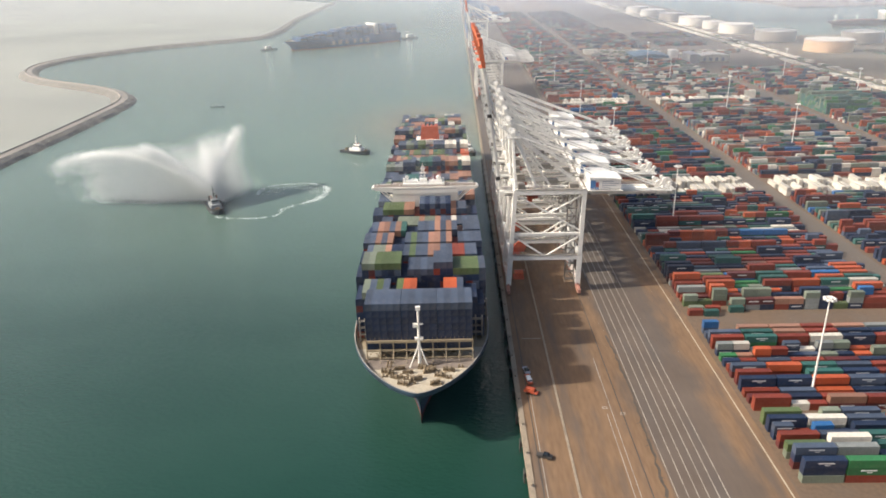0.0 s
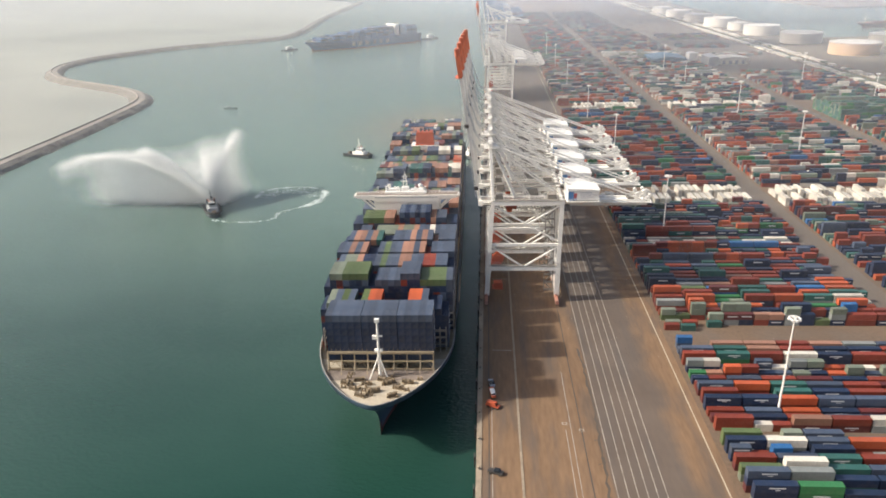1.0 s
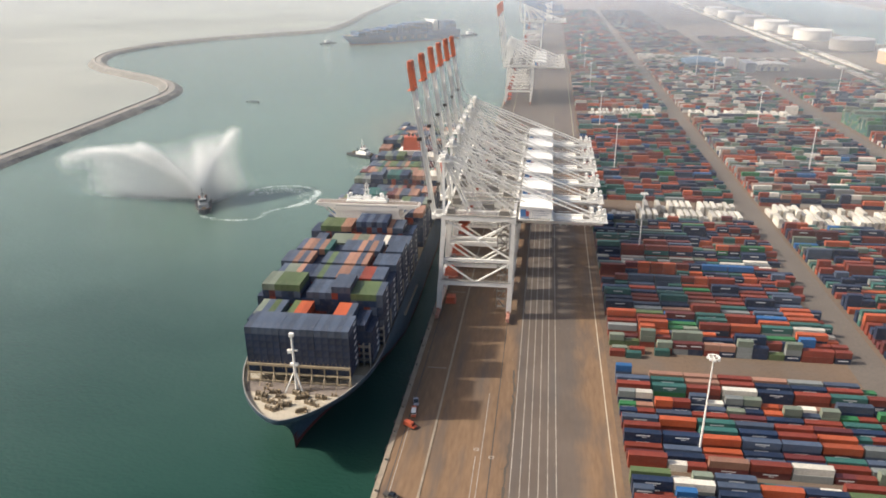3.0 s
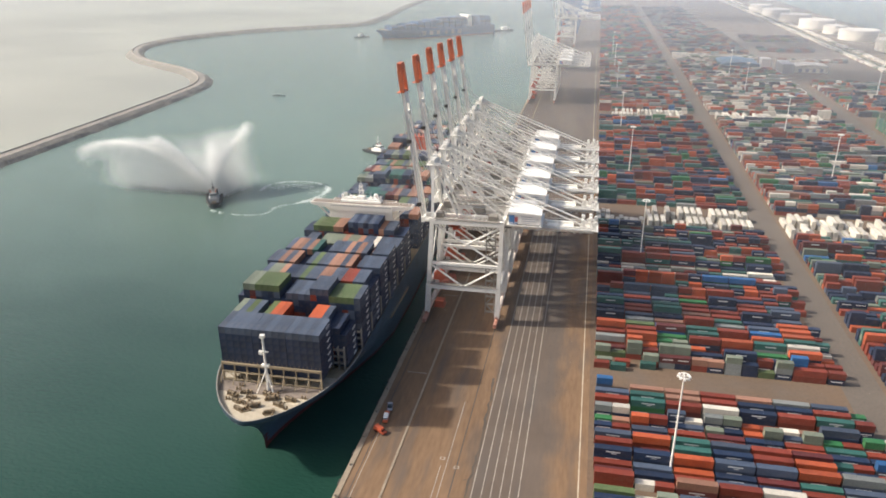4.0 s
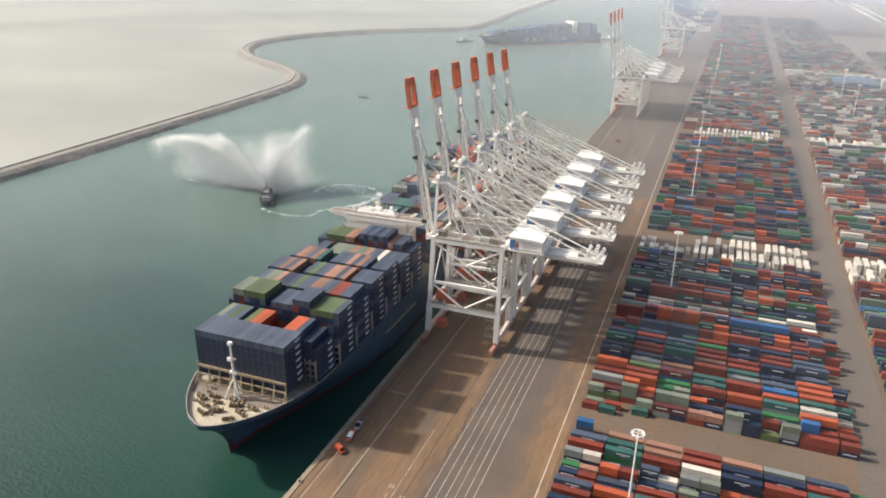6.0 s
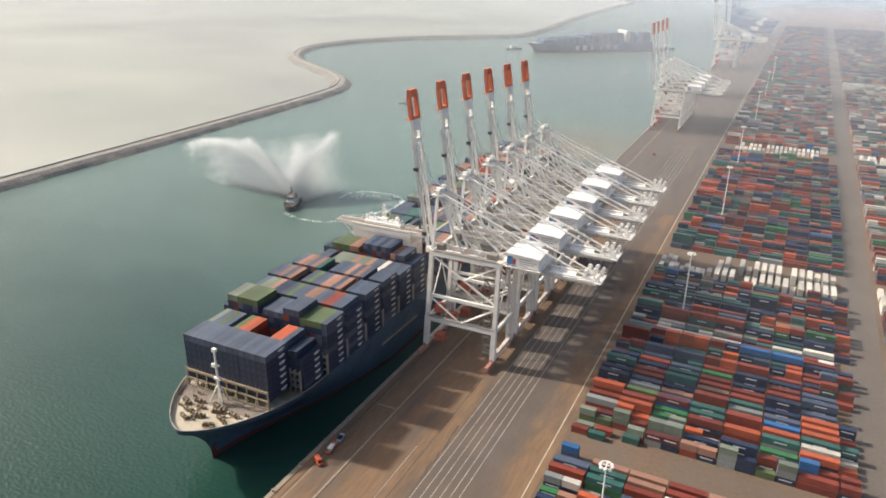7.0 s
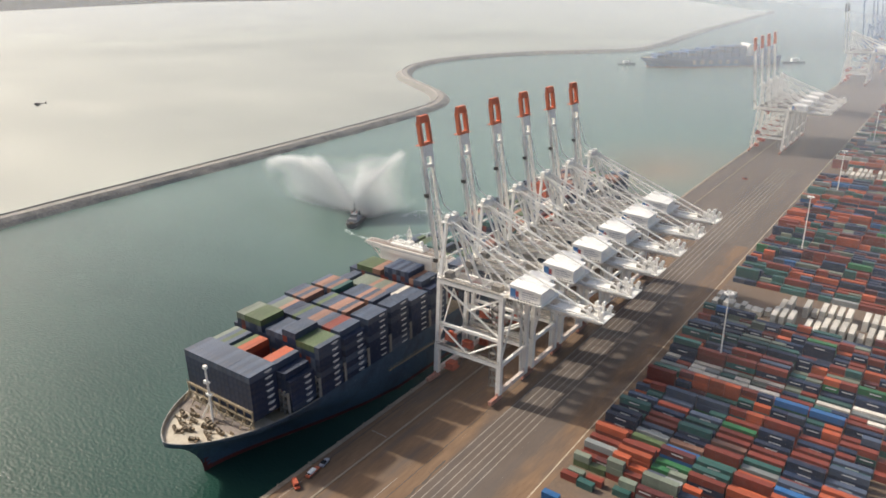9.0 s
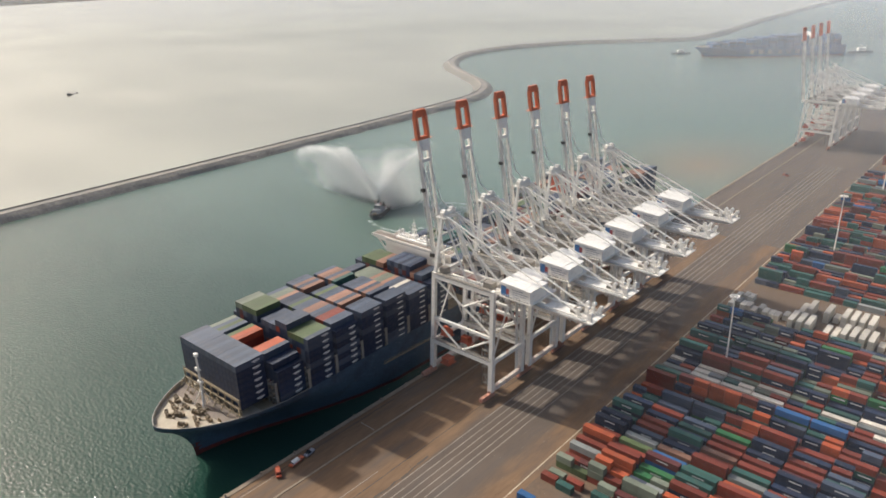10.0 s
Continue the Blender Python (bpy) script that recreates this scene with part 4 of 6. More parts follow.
def build_bridge(ship, y0, base, half, top):
    """Accommodation block with wings, wheelhouse and radar mast; y0: its front."""
    bm = bmesh.new()
    block(bm, -16.0, 16.0, y0 + 0.02, y0 + 12.5, base, top - 3.2)
    acc = part("accommodation", bm, M_BRIDGE, ship, "cream accommodation block")
    for s in (-1, 1):
        bm = bmesh.new()
        pr = [(16.0, top - 2.6), (half - 1.5, top - 1.5), (half + 0.8, top - 0.5), (half, top + 0.1), (16.0, top + 0.1)]
        vs = [[bm.verts.new((s * x, y, z)) for x, z in pr] for y in (y0, y0 + 5.5)]
        bm.faces.new(vs[0])
        bm.faces.new(vs[1][::-1])
        for k in range(5):
            bm.faces.new((vs[0][k], vs[1][k], vs[1][(k + 1) % 5], vs[0][(k + 1) % 5]))
        bmesh.ops.recalc_face_normals(bm, faces=bm.faces)
        part("bridge_wing", bm, M_BRIDGE, ship)
        bm = bmesh.new()
        beam(bm, (s * 16.0, y0 + 0.6, top - 7.2), (s * (half - 3.5), y0 + 0.6, top - 1.7), 0.45, 0.7)
        beam(bm, (s * 16.0, y0 + 4.8, top - 7.2), (s * (half - 3.5), y0 + 4.8, top - 1.7), 0.45, 0.7)
        part("wing_strut", bm, M_BRIDGE, ship)
    bm = bmesh.new()
    block(bm, -16.0, 16.0, y0 - 0.3, y0 + 9, top - 3.2, top)
    wh = part("wheelhouse", bm, M_BRIDGE, ship)
    bm = bmesh.new()
    block(bm, -half + 0.4, half - 0.4, y0 + 0.5, y0 + 5.1, top + 0.11, top + 0.16)
    block(bm, -15.6, 15.6, y0 + 5.6, y0 + 8.8, top + 0.004, top + 0.06)
    part("bridge_deck", bm, M_PLATE, wh, "brown bridge deck paint")
    bm = bmesh.new()
    for k in range(20):
        x = -15.5 + 1.55 * k
        block(bm, x, x + 1.2, y0 - 0.33, y0 - 0.26, top - 1.15, top - 0.75)
    part("bridge_window", bm, M_PANE, wh, "wheelhouse window strip with sky reflection painted pale grey")
    bm = bmesh.new()
    block(bm, -10.8, 9.6, y0 + 2.2, y0 + 6.5, top, top + 1.1)
    block(bm, -9.4, -3.4, y0 + 3.0, y0 + 6.0, top + 1.1, top + 2.3)
    block(bm, 1.8, 8.6, y0 + 3.0, y0 + 6.2, top + 1.1, top + 2.0)
    block(bm, -2.8, 1.0, y0 + 3.4, y0 + 6.4, top + 1.1, top + 2.9)
    for x, h in ((-10.2, 1.5), (-6, 1.2), (4, 0.9), (7.5, 1.6)):
        block(bm, x - 0.5, x + 0.5, y0 + 3.6, y0 + 4.8, top + 1.0, top + 2.0 + h)
    island = part("monkey_island", bm, M_HOUSE, ship, "white upper bridge deck")
    for s in (-1, 1):
        bm = bmesh.new()
        for k in range(9):
            x = s * (10.9 + 1.6 * k)
            block(bm, x - 0.06, x + 0.06, y0 + 2.3, y0 + 2.42, top + 0.1, top + 1.2)
        block(bm, min(s * 10.9, s * 24), max(s * 10.9, s * 24), y0 + 2.3, y0 + 2.42, top + 1.15, top + 1.27)
        part("railing", bm, M_HOUSE, island)
    for x, y, r, h in ((-8.8, 5.2, 0.95, 1.6), (6.6, 4.6, 1.1, 1.5), (8.9, 4.8, 0.6, 1.0), (-4.4, 4.4, 0.55, 1.2)):
        bm = bmesh.new()
        tube(bm, (x, y0 + y, top + 1.0), (x, y0 + y, top + 1.2 + h), 0.3, n=8)
        bmesh.ops.create_uvsphere(bm, u_segments=14, v_segments=9, radius=r, matrix=Matrix.Translation((x, y0 + y, top + 1.2 + h + 0.8 * r)))
        part("aerial_dome", bm, M_HOUSE, island, "white satellite dome")
    for x, h in ((-9.6, 6.0), (-2.4, 5.2), (4.2, 5.6), (7.9, 3.8)):
        bm = bmesh.new()
        tube(bm, (x, y0 + 4.2, top + 1.0), (x, y0 + 4.2, top + h), 0.17, 0.09, n=6)
        block(bm, x - 0.9, x + 0.9, y0 + 4.12, y0 + 4.28, top + h * 0.72, top + h * 0.72 + 0.16)
        part("aerial", bm, M_GREYBAR, island, "grey aerial post")
    # lattice radar mast with two scanners
    bm = bmesh.new()
    for a in (-1.0, 1.0):
        for c in (-0.8, 0.8):
            tube(bm, (-1.0 + a, y0 + 5.2 + c, top + 2.6), (-1.0 + a * 0.35, y0 + 5.2 + c * 0.35, top + 9.2), 0.17, 0.12, n=6)
    for k in range(4):
        z, q = top + 3.6 + 1.5 * k, 1.0 - 0.17 * (k + 0.6)
        beam(bm, (-1.0 - q, y0 + 5.2 - 0.8 * q, z), (-1.0 + q, y0 + 5.2 - 0.8 * q, z + 0.9), 0.1)
        beam(bm, (-1.0 - q, y0 + 5.2 + 0.8 * q, z + 0.9), (-1.0 + q, y0 + 5.2 + 0.8 * q, z), 0.1)
    block(bm, -2.6, 0.6, y0 + 4.6, y0 + 5.8, top + 5.6, top + 5.75)
    block(bm, -2.2, 0.2, y0 + 4.8, y0 + 5.6, top + 7.8, top + 7.95)
    tube(bm, (-1.0, y0 + 5.2, top + 9.0), (-1.0, y0 + 5.2, top + 11), 0.12, 0.06, n=6)
    mast = part("radar_mast", bm, M_WHITE, ship, "white lattice radar mast")
    for x, z, w in ((-2.0, 6.1, 1.7), (-0.6, 8.3, 1.3)):
        bm = bmesh.new()
        tube(bm, (x, y0 + 4.7, top + z - 0.4), (x, y0 + 4.7, top + z), 0.18, n=8)
        block(bm, x - w, x + w, y0 + 4.58, y0 + 4.82, top + z, top + z + 0.3)
        part("radar_scanner", bm, M_GREYBAR, mast, "grey radar scanner bar")


SHIP_Y, DECK, BAY = 195.0, 20.0, 14.2
SHIP = pose(-17.1, SHIP_Y, SEA, 0, 0, 0.9)
ship = build_ship("container_ship", "huge navy container ship berthed beside the quay, fully stacked", 365, 25.5, (-17.1, SHIP_Y, SEA), 0.9, DECK)
build_foredeck(ship, DECK)
build_bridge(ship, 137.6, DECK - 1, 25.3, 48.6)
bm = bmesh.new()
block(bm, -9, 9, 269.5, 280.5, DECK - 1, 41)
casing = part("funnel_casing", bm, M_BRIDGE, ship, "cream engine casing")
bm = bmesh.new()
v = block(bm, -6.2, 6.2, 270.5, 279.5, 41, 49.5)
for q in v[4:]:
    q.co.x *= 0.86
    q.co.y = 275 + (q.co.y - 275) * 0.86
funnel = part("funnel", bm, M_RUSTRED, ship, "red funnel")
for x in (-2.6, 0, 2.6):
    bm = bmesh.new()
    tube(bm, (x, 274.5, 49.4), (x, 275.2, 51.6), 0.7, 0.6, n=10)
    part("exhaust_pipe", bm, M_STEEL, funnel, "sooty exhaust pipe")
for k in range(1, 8):
    y = 25.0 + BAY * k - 1.0
    bm = bmesh.new()
    w = 22.6 if k == 1 else 24.9
    for z in (DECK + 2.6, DECK + 5.3, DECK + 8.0):
        block(bm, -w, w, y - 0.75, y + 0.75, z - 0.1, z + 0.1)
    for j in range(21):
        x = -w + w * j / 10
        block(bm, x - 0.22, x + 0.22, y - 0.6, y + 0.6, DECK - 0.4, DECK + 9.2)
    part("lashing_bridge", bm, M_GRATING, ship, "grey-brown steel lashing bridge")

bm = bmesh.new()
beam(bm, (25.9, 92, 13.2), (25.9, 125, 12.0), 0.6, 0.12)
for e in (25.5, 26.3):
    beam(bm, (e, 92, 14.2), (e, 125, 13.0), 0.1, 0.1)
    for k in range(12):
        beam(bm, (e, 92 + 3 * k, 13.2 - 0.109 * k), (e, 92 + 3 * k, 14.2 - 0.109 * k), 0.08)
part("accommodation_ladder", bm, M_LASH, ship, "pale stowed accommodation ladder")

# ---- shipping containers ----
L40, L20, CW, CH = 12.19, 6.06, 2.46, 2.645


def box_mesh(length, width, height, colour, axis):
    """A container: frame edges standing proud of pressed side, end and roof panels. Long side along the axis."""
    bm = bmesh.new()
    lx, ly = (length, width) if axis == "X" else (width, length)
    block(bm, -lx / 2, lx / 2, -ly / 2, ly / 2, 0, height)
    bm.normal_update()
    faces = [f for f in bm.faces if f.normal.z > -0.5]
    bmesh.ops.inset_individual(bm, faces=faces, thickness=0.05, depth=-0.008)
    return mesh_from(bm, "shipping_container", BOX_MATS[(colour, "X" if axis == "X" else "Y")])


def bars_mesh(length, axis, side):
    """Unreadable white lettering on a long side, as plain bars."""
    bm = bmesh.new()
    if axis == "X":
        y = side * (CW / 2 + 0.0)
        block(bm, -2.2, 2.4, y - 0.02, y + 0.02, 1.45, 1.85)
        block(bm, -0.4, 1.2, y - 0.02, y + 0.02, 0.85, 1.1)
    else:
        x = side * (CW / 2 + 0.0)
        block(bm, x - 0.03, x + 0.03, 0.9, 4.3, 1.15, 1.75)
        block(bm, x - 0.03, x + 0.03, 1.6, 3.6, 0.75, 0.95)
    return mesh_from(bm, "lettering", M_TEXT)


BOX_MESH = {}


def container(x, y, z, length, colour, axis, label_tail, group, letters=False, m=Matrix()):
    key = (length, colour, axis)
    if key not in BOX_MESH:
        BOX_MESH[key] = box_mesh(length, CW, CH, colour, axis)
    ob = new("forty_foot_container" if length > 10 else "twenty_foot_container", BOX_MESH[key])
    ob.matrix_world = m @ pose(x, y, z)
    size = "forty-foot" if length > 10 else "twenty-foot"
    tone = {"navy": "navy blue", "rust": "rust red", "orange": "orange", "teal": "teal green", "grey": "light grey", "blue": "bright blue", "green": "green",
            "maroon": "dark maroon", "white": "white", "salmon": "faded salmon", "slate": "slate blue", "olive": "olive green", "sage": "pale sage"}[colour]
    tagged(ob, f"{tone} {size} steel container {label_tail}", "container", group)
    if letters:
        k2 = ("bars", axis)
        if k2 not in BOX_MESH:
            BOX_MESH[k2] = bars_mesh(length, axis, -1 if axis == "X" else 1)
        t = new("lettering", BOX_MESH[k2])
        t.parent = ob
    return ob


class Pile:
    """Many plain containers in one mesh."""

    def __init__(self):
        self.v, self.f, self.m = [], [], []

    def add(self, x, y, z, lx, ly, h, colour):
        n = len(self.v)
        for a, b, c in CORNERS:
            self.v.append((x + a * lx / 2, y + b * ly / 2, z + (h if c > 0 else 0)))
        for f in FACES[1:]:
            self.f.append([n + i for i in f])
            self.m.append(BOX_NAMES.index(colour))

    def bars(self, x, y, z):
        """A white lettering bar on the side that faces along -y."""
        n = len(self.v)
        y -= CW / 2 + 0.02
        for a, b in ((-2.0, 1.3), (2.2, 1.3), (2.2, 1.75), (-2.0, 1.75)):
            self.v.append((x + a, y, z + b))
        self.f.append([n, n + 1, n + 2, n + 3])
        self.m.append(len(BOX_NAMES))

    def side_bars(self, x, y, z):
        """A white lettering bar on the side that faces along +x."""
        n = len(self.v)
        x += CW / 2 + 0.02
        for a, b in ((0.9, 1.15), (4.3, 1.15), (4.3, 1.75), (0.9, 1.75)):
            self.v.append((x, y + a, z + b))
        self.f.append([n, n + 1, n + 2, n + 3])
        self.m.append(len(BOX_NAMES))

    def make(self, name, label, axis):
        me = bpy.data.meshes.new(name)
        me.from_pydata(self.v, [], self.f)
        for k in BOX_NAMES:
            me.materials.append(BOX_MATS[(k, axis)])
        me.materials.append(M_TEXT)
        me.polygons.foreach_set("material_index", self.m)
        me.update()
        return tagged(new(name, me), label, "containers", "", "stuff")


# stacks on the ship: bays of forty-foot boxes lying fore and aft; each run: how many boxes, top colour, levels more or less
rnd = random.Random(11)
S, N, G, O, V, R, T, K, W, A = "slate", "navy", "sage", "orange", "olive", "rust", "teal", "maroon", "white", "salmon"
PATTERN = [
    "5S 5S 5S",
    "1N-1 1G 1S 1V 1S 1N-1 1V 2O 4N-3 2O 1S 2N-1 1N-2",
    "1N-1 2G+1 4V+1 1N-1 4S 3S+1 4V 1S",
    "1N-1 1S 2G 1A 2N 1S 1V 2S 2A 2S 2R 2S 1N-1",
    "2S 1A 1S 1A 2N-1 1S 1V 2S 2A 1S 1A 1R-1 2S 2S",
    "1N-1 1S 2A 1S 1A 1T 2N-1 3S 1A 1S 1A 1S 1A-1 2S 1S",
    "2S-1 2S 1N-1 4G 1A 2G 1A 2S 1W 2S 2S",
    "2N-1 4V 2A 1R-1 1S+1 1N+1 1S+1 1N+1 1S+1 1N+1 1A 2S 2N-1",
]
TOP_TONES = {"S": S, "N": N, "G": G, "O": O, "V": V, "R": R, "T": T, "K": K, "W": W, "A": A}
LEVELS = [7, 7, 8, 8, 8, 8, 7, 8]
SHIP_TOPS = (S, S, S, N, G, G, "grey", A, A, V, W, S, T, S, N, A, K)
pile, made = Pile(), 0
for b in range(23):
    y0 = 25.0 + BAY * b if b < 8 else 154.0 + BAY * (b - 8)
    if b >= 8 and 262 < y0 + 6 < 287:
        continue
    if b < 8:
        tops = [(TOP_TONES[q[1]], int(q[2:] or 0)) for q in PATTERN[b].split() for _ in range(int(q[0]))]
        lev = LEVELS[b]
    else:
        tops, lev, wide = [], rnd.choice((6, 7, 7, 7, 8)), 20 if b < 20 else 18
        while len(tops) < wide:
            tops += [(rnd.choice(SHIP_TOPS), rnd.choice((0, 0, 0, -1)))] * rnd.choice((1, 1, 2, 2, 3))
        tops = tops[:wide]
        if b in (12, 13, 14):
            tops[-4:] = tops[-4:-2] + [(W if b == 12 else "orange", 0)] * 2
    n = len(tops)
    for k, (top, d) in enumerate(tops):
        x = (k - (n - 1) / 2) * 2.48 + (0.1 * (k // 5 - 1) if b == 0 else 0)
        base, h = (22.6, 7) if b == 0 else (20.4, max(2, lev + d))
        for z in range(h):
            if z == h - 1:
                c = top
            elif b == 0 or k >= n - 2:
                c = rnd.choice((N, N, S, N, N, S)) if b else N
            else:
                c = rnd.choice((N, N, R, N, N, S, K))
            shown = b < 8 and (z == h - 1 or k == n - 1 or (b == 0 and z > 1))
            zz = base + z * 2.66
            if shown and made < 165:
                container(x, y0 + L40 / 2, zz, L40, c, "Y", "stacked on the ship's deck", "containers on the ship", letters=(k == n - 1 and rnd.random() < 0.96), m=SHIP)
                made += 1
            else:
                if b >= 8 and z == h - 1 and rnd.random() < 0.35:
                    for e, tone in ((-1, c), (1, rnd.choice(SHIP_TOPS))):
                        pile.add(x, y0 + L40 / 2 + e * 3.07, zz, CW, L20, CH, tone)
                else:
                    pile.add(x, y0 + L40 / 2, zz, CW, L40, CH, c)
                if k >= n - 3 and rnd.random() < 0.96:
                    pile.side_bars(x, y0 + L40 / 2, zz)
pile.make("container_stacks", "mixed coloured containers stacked on the ship", "Y").matrix_world = SHIP

# the yard: rows of boxes lying across the quay's line
PALETTE = ["rust"] * 23 + ["orange"] * 15 + ["navy"] * 32 + ["teal"] * 19 + ["grey"] * 2 + ["maroon"] * 9 + ["slate"] * 4 + ["blue"] * 1 + ["green"] * 4 + ["sage"] * 6

# more pale boxes for outlying blocks, partly painting haze into their colours
PALE_MIX = PALETTE + ["white"] * 12 + ["grey"] * 16 + ["salmon"] * 14 + ["sage"] * 8


def yard_block(x0, slots, y0, y1, seed, fill, pitch=4.0, palette=PALETTE, pale=(0, 0), tiers=(1, 2, 2, 3, 3)):
    """A block of container rows in one pile."""
    r = random.Random(seed)
    heap = Pile()
    y = y0 + CW / 2
    while y + CW / 2 <= y1:
        tall = r.choice(tiers)
        light = pale[0] < y < pale[1]
        tones = ["white"] * 4 + ["grey", "sage", "rust", "navy", "teal", "rust"] if light else palette
        hue = r.choice(tones)
        k = 0
        while k < slots:
            if r.random() > fill:
                k += 1
                continue
            if r.random() < 0.7:
                hue = r.choice(tones)
            if r.random() < 0.3:
                tall = r.choice(tiers)
            if light:
                tall = 1
            short = r.random() < (0.75 if light else 0.42)
            for half in ((-1, 1) if short else (0,)):
                x = x0 + (k + 0.5) * 12.75 + half * 3.1
                h = max(1, tall - (r.random() < 0.35))
                c = r.choice(tones) if short else hue
                for z in range(h):
                    cc = c if z == h - 1 or r.random() < 0.4 else r.choice(palette)
                    ln = L20 if half else L40
                    heap.add(x, y + r.uniform(-0.12, 0.12), z * CH, ln, CW, CH, cc)
                    if y < 460 and cc in ("navy", "teal", "green", "maroon") and r.random() < 0.7:
                        heap.bars(x, y - 0.13, z * CH)
            k += 1
        if r.random() < 0.6:
            for z in range(r.choice((1, 2, 2))):
                heap.add(x0 + slots * 12.75 + 3.1, y, z * CH, L20, CW, CH, r.choice(palette))
        y += pitch
    if heap.v:
        heap.make("container_rows", "rows of mixed coloured containers stacked in the yard", "X")


def reefer_rows(x0, n, rows, seed, gap=3.0):
    """White refrigerated containers standing end-on to the quay's line, some two high."""
    r = random.Random(seed)
    heap = Pile()
    for y in rows:
        for k in range(n):
            if r.random() < 0.9:
                for z in range(r.choice((1, 2, 2, 2))):
                    heap.add(x0 + gap * k, y + r.uniform(-0.15, 0.15), z * 2.8, CW, L40 if r.random() < 0.9 else L20, 2.8, "white")
    heap.make("reefer_rows", "rows of white refrigerated containers", "Y")


TONES = {"N": "navy", "R": "rust", "O": "orange", "T": "teal", "G": "green", "M": "maroon", "W": "white", "A": "salmon", "S": "slate", "E": "grey", "P": "sage", "B": "blue", "L": "olive"}


def yard_rows(x0, rows, seed, heap, single):
    """Rows written slot by slot: a stack's colours from the top down; two twenty-foot stacks are parted by a stroke, - is an empty place."""
    r = random.Random(seed)
    for y, text in rows:
        for k, slot in enumerate(text.split()):
            stacks = slot.split("/")
            for h, stack in enumerate(stacks):
                if stack == "-":
                    continue
                two = len(stacks) > 1
                x = x0 + (k + 0.5) * 12.75 + ((h - 0.5) * 6.2 if two else 0) + r.uniform(-0.15, 0.15)
                for z, c in enumerate(reversed(stack)):
                    c, dy = TONES[c], r.uniform(-0.1, 0.1)
                    if single:
                        container(x, y + dy, z * CH, L20 if two else L40, c, "X", "stacked in the yard", "containers in the yard", letters=c in ("navy", "green", "maroon", "teal", "slate") and r.random() < 0.75)
                    else:
                        heap.add(x, y + dy, z * CH, L20 if two else L40, CW, CH, c)
                        if c in ("navy", "teal", "green", "maroon", "slate") and r.random() < 0.75:
                            heap.bars(x, y + dy, z * CH)


NEAR_ROWS = [
    (171.6, "NNP GGR NR TMN ON RR NN NR"), (177.8, "SNM EEM NT NN RR TN MR OR"), (182.6, "LP WPN TL SN OR NN PR TN"), (187.6, "RM SN TR RM OO EN RN RM"),
    (192.0, "SN/R BS/N NN R/E OR PP NT NS"), (196.0, "NN WE SN OR NS LP RN PR"), (200.0, "LL W/PM SM T/S S/W RN EN ON"), (207.8, "RR W/R AM RM WE M/R PP MR"),
    (212.2, "M N R S N R E E"), (215.9, "R S O N M T S N"), (219.7, "NN NN OR SS SN OM ES W/EN"), (224.1, "RM M TT NN RN OO S/N R"),
    (228.6, "SM OR TT SN RR MN T/R BS/RN"), (232.5, "R N M R S O N N"), (236.3, "N/R S R M N/N R T R/E"), (240.2, "G/A OR/RN N/S P/N O/PP S/PP G/R GM/WN"),
    (244.4, "EN/WN E/N SN/W EN/PN O/R W/A SN N"), (249.8, "RR TG RM WE NN RR TR RN/-"), (254.0, "SN TT AR RN NN NN RR S/-"), (258.0, "S AR AA RR AS ES SN G/-"),
]
BACK_ROWS = [
    (282.9, "-/- -/PR ME/MN AR/AN PEE/NN L/PEN RR RN/-"), (287.4, "PL/L PPR/RP PPP/PPP NN NNN RM/NN BBS/RN RR/-"), (291.8, "R/M ORR/OR SN/ET OR/W RR/R GN ONR"), (296.2, "ER OOR GP/PM RNM ORM TEN WWS O/-"),
    (300.6, "RM RNR GN TTN OR OOR TGN W/-"), (305.0, "ORM RM MBM TTN RRM BRN OTM TN/-"), (309.6, "RE LM BM TN OR SRR ONN R/-"), (314.0, "NNM EM AA RRR ER RO OOR R/-"),
    (318.4, "NNN SM NR RG TN NS SN NN/-"), (322.8, "TN RR TSN AR RN NNN SN"), (327.2, "TNM RN NT RO RL MN SNN"), (331.6, "M NS TR RR NN RM TS"),
    (336.0, "NN RM SN GR NNM RA SN"),
]
yard_rows(96.2, NEAR_ROWS, 101, None, True)
heap = Pile()
yard_rows(96.2, BACK_ROWS, 103, heap, False)
heap.make("container_rows", "rows of mixed coloured containers stacked in the yard", "X")
yard_block(96.4, 7, 339, 438, 102, 0.96, pale=(365, 383))
reefer_rows(128, 16, (447.5, 465), 3, 3.85)
rnd = random.Random(77)
for k in range(13):
    container(97 + 2.9 * (k % 10) + rnd.uniform(-0.4, 0.4), 452 + 9 * (k // 10) + rnd.uniform(-3, 3), 0, L20, rnd.choice((W, W, "grey", W)), "Y", "standing loose beside the reefers", "loose containers by the reefers")
yard_block(96.4, 7, 485, 745, 4, 0.96)
reefer_rows(110, 20, (752, 768), 5, 3.7)
yard_block(96.4, 7, 785, 1180, 6, 0.95, palette=PALE_MIX)
yard_block(96.4, 7, 1210, 2200, 7, 0.9)
yard_block(207.5, 9, 220, 436, 8, 0.95)
reefer_rows(209, 29, (447, 464), 9, 3.85)
yard_block(207.5, 9, 482, 745, 10, 0.95, palette=PALE_MIX)
reefer_rows(212, 30, (753, 767), 11, 3.2)
yard_block(207.5, 9, 785, 1150, 12, 0.9, palette=PALE_MIX + ["white"] * 25)
yard_block(208, 9, 1190, 1232, 13, 0.8, palette=["white", "white", "grey", "sage", "white"], tiers=(1, 2, 2))
yard_block(208, 9, 1262, 1640, 18, 0.8, palette=["maroon", "navy", "slate", "rust", "grey", "teal", "salmon"])
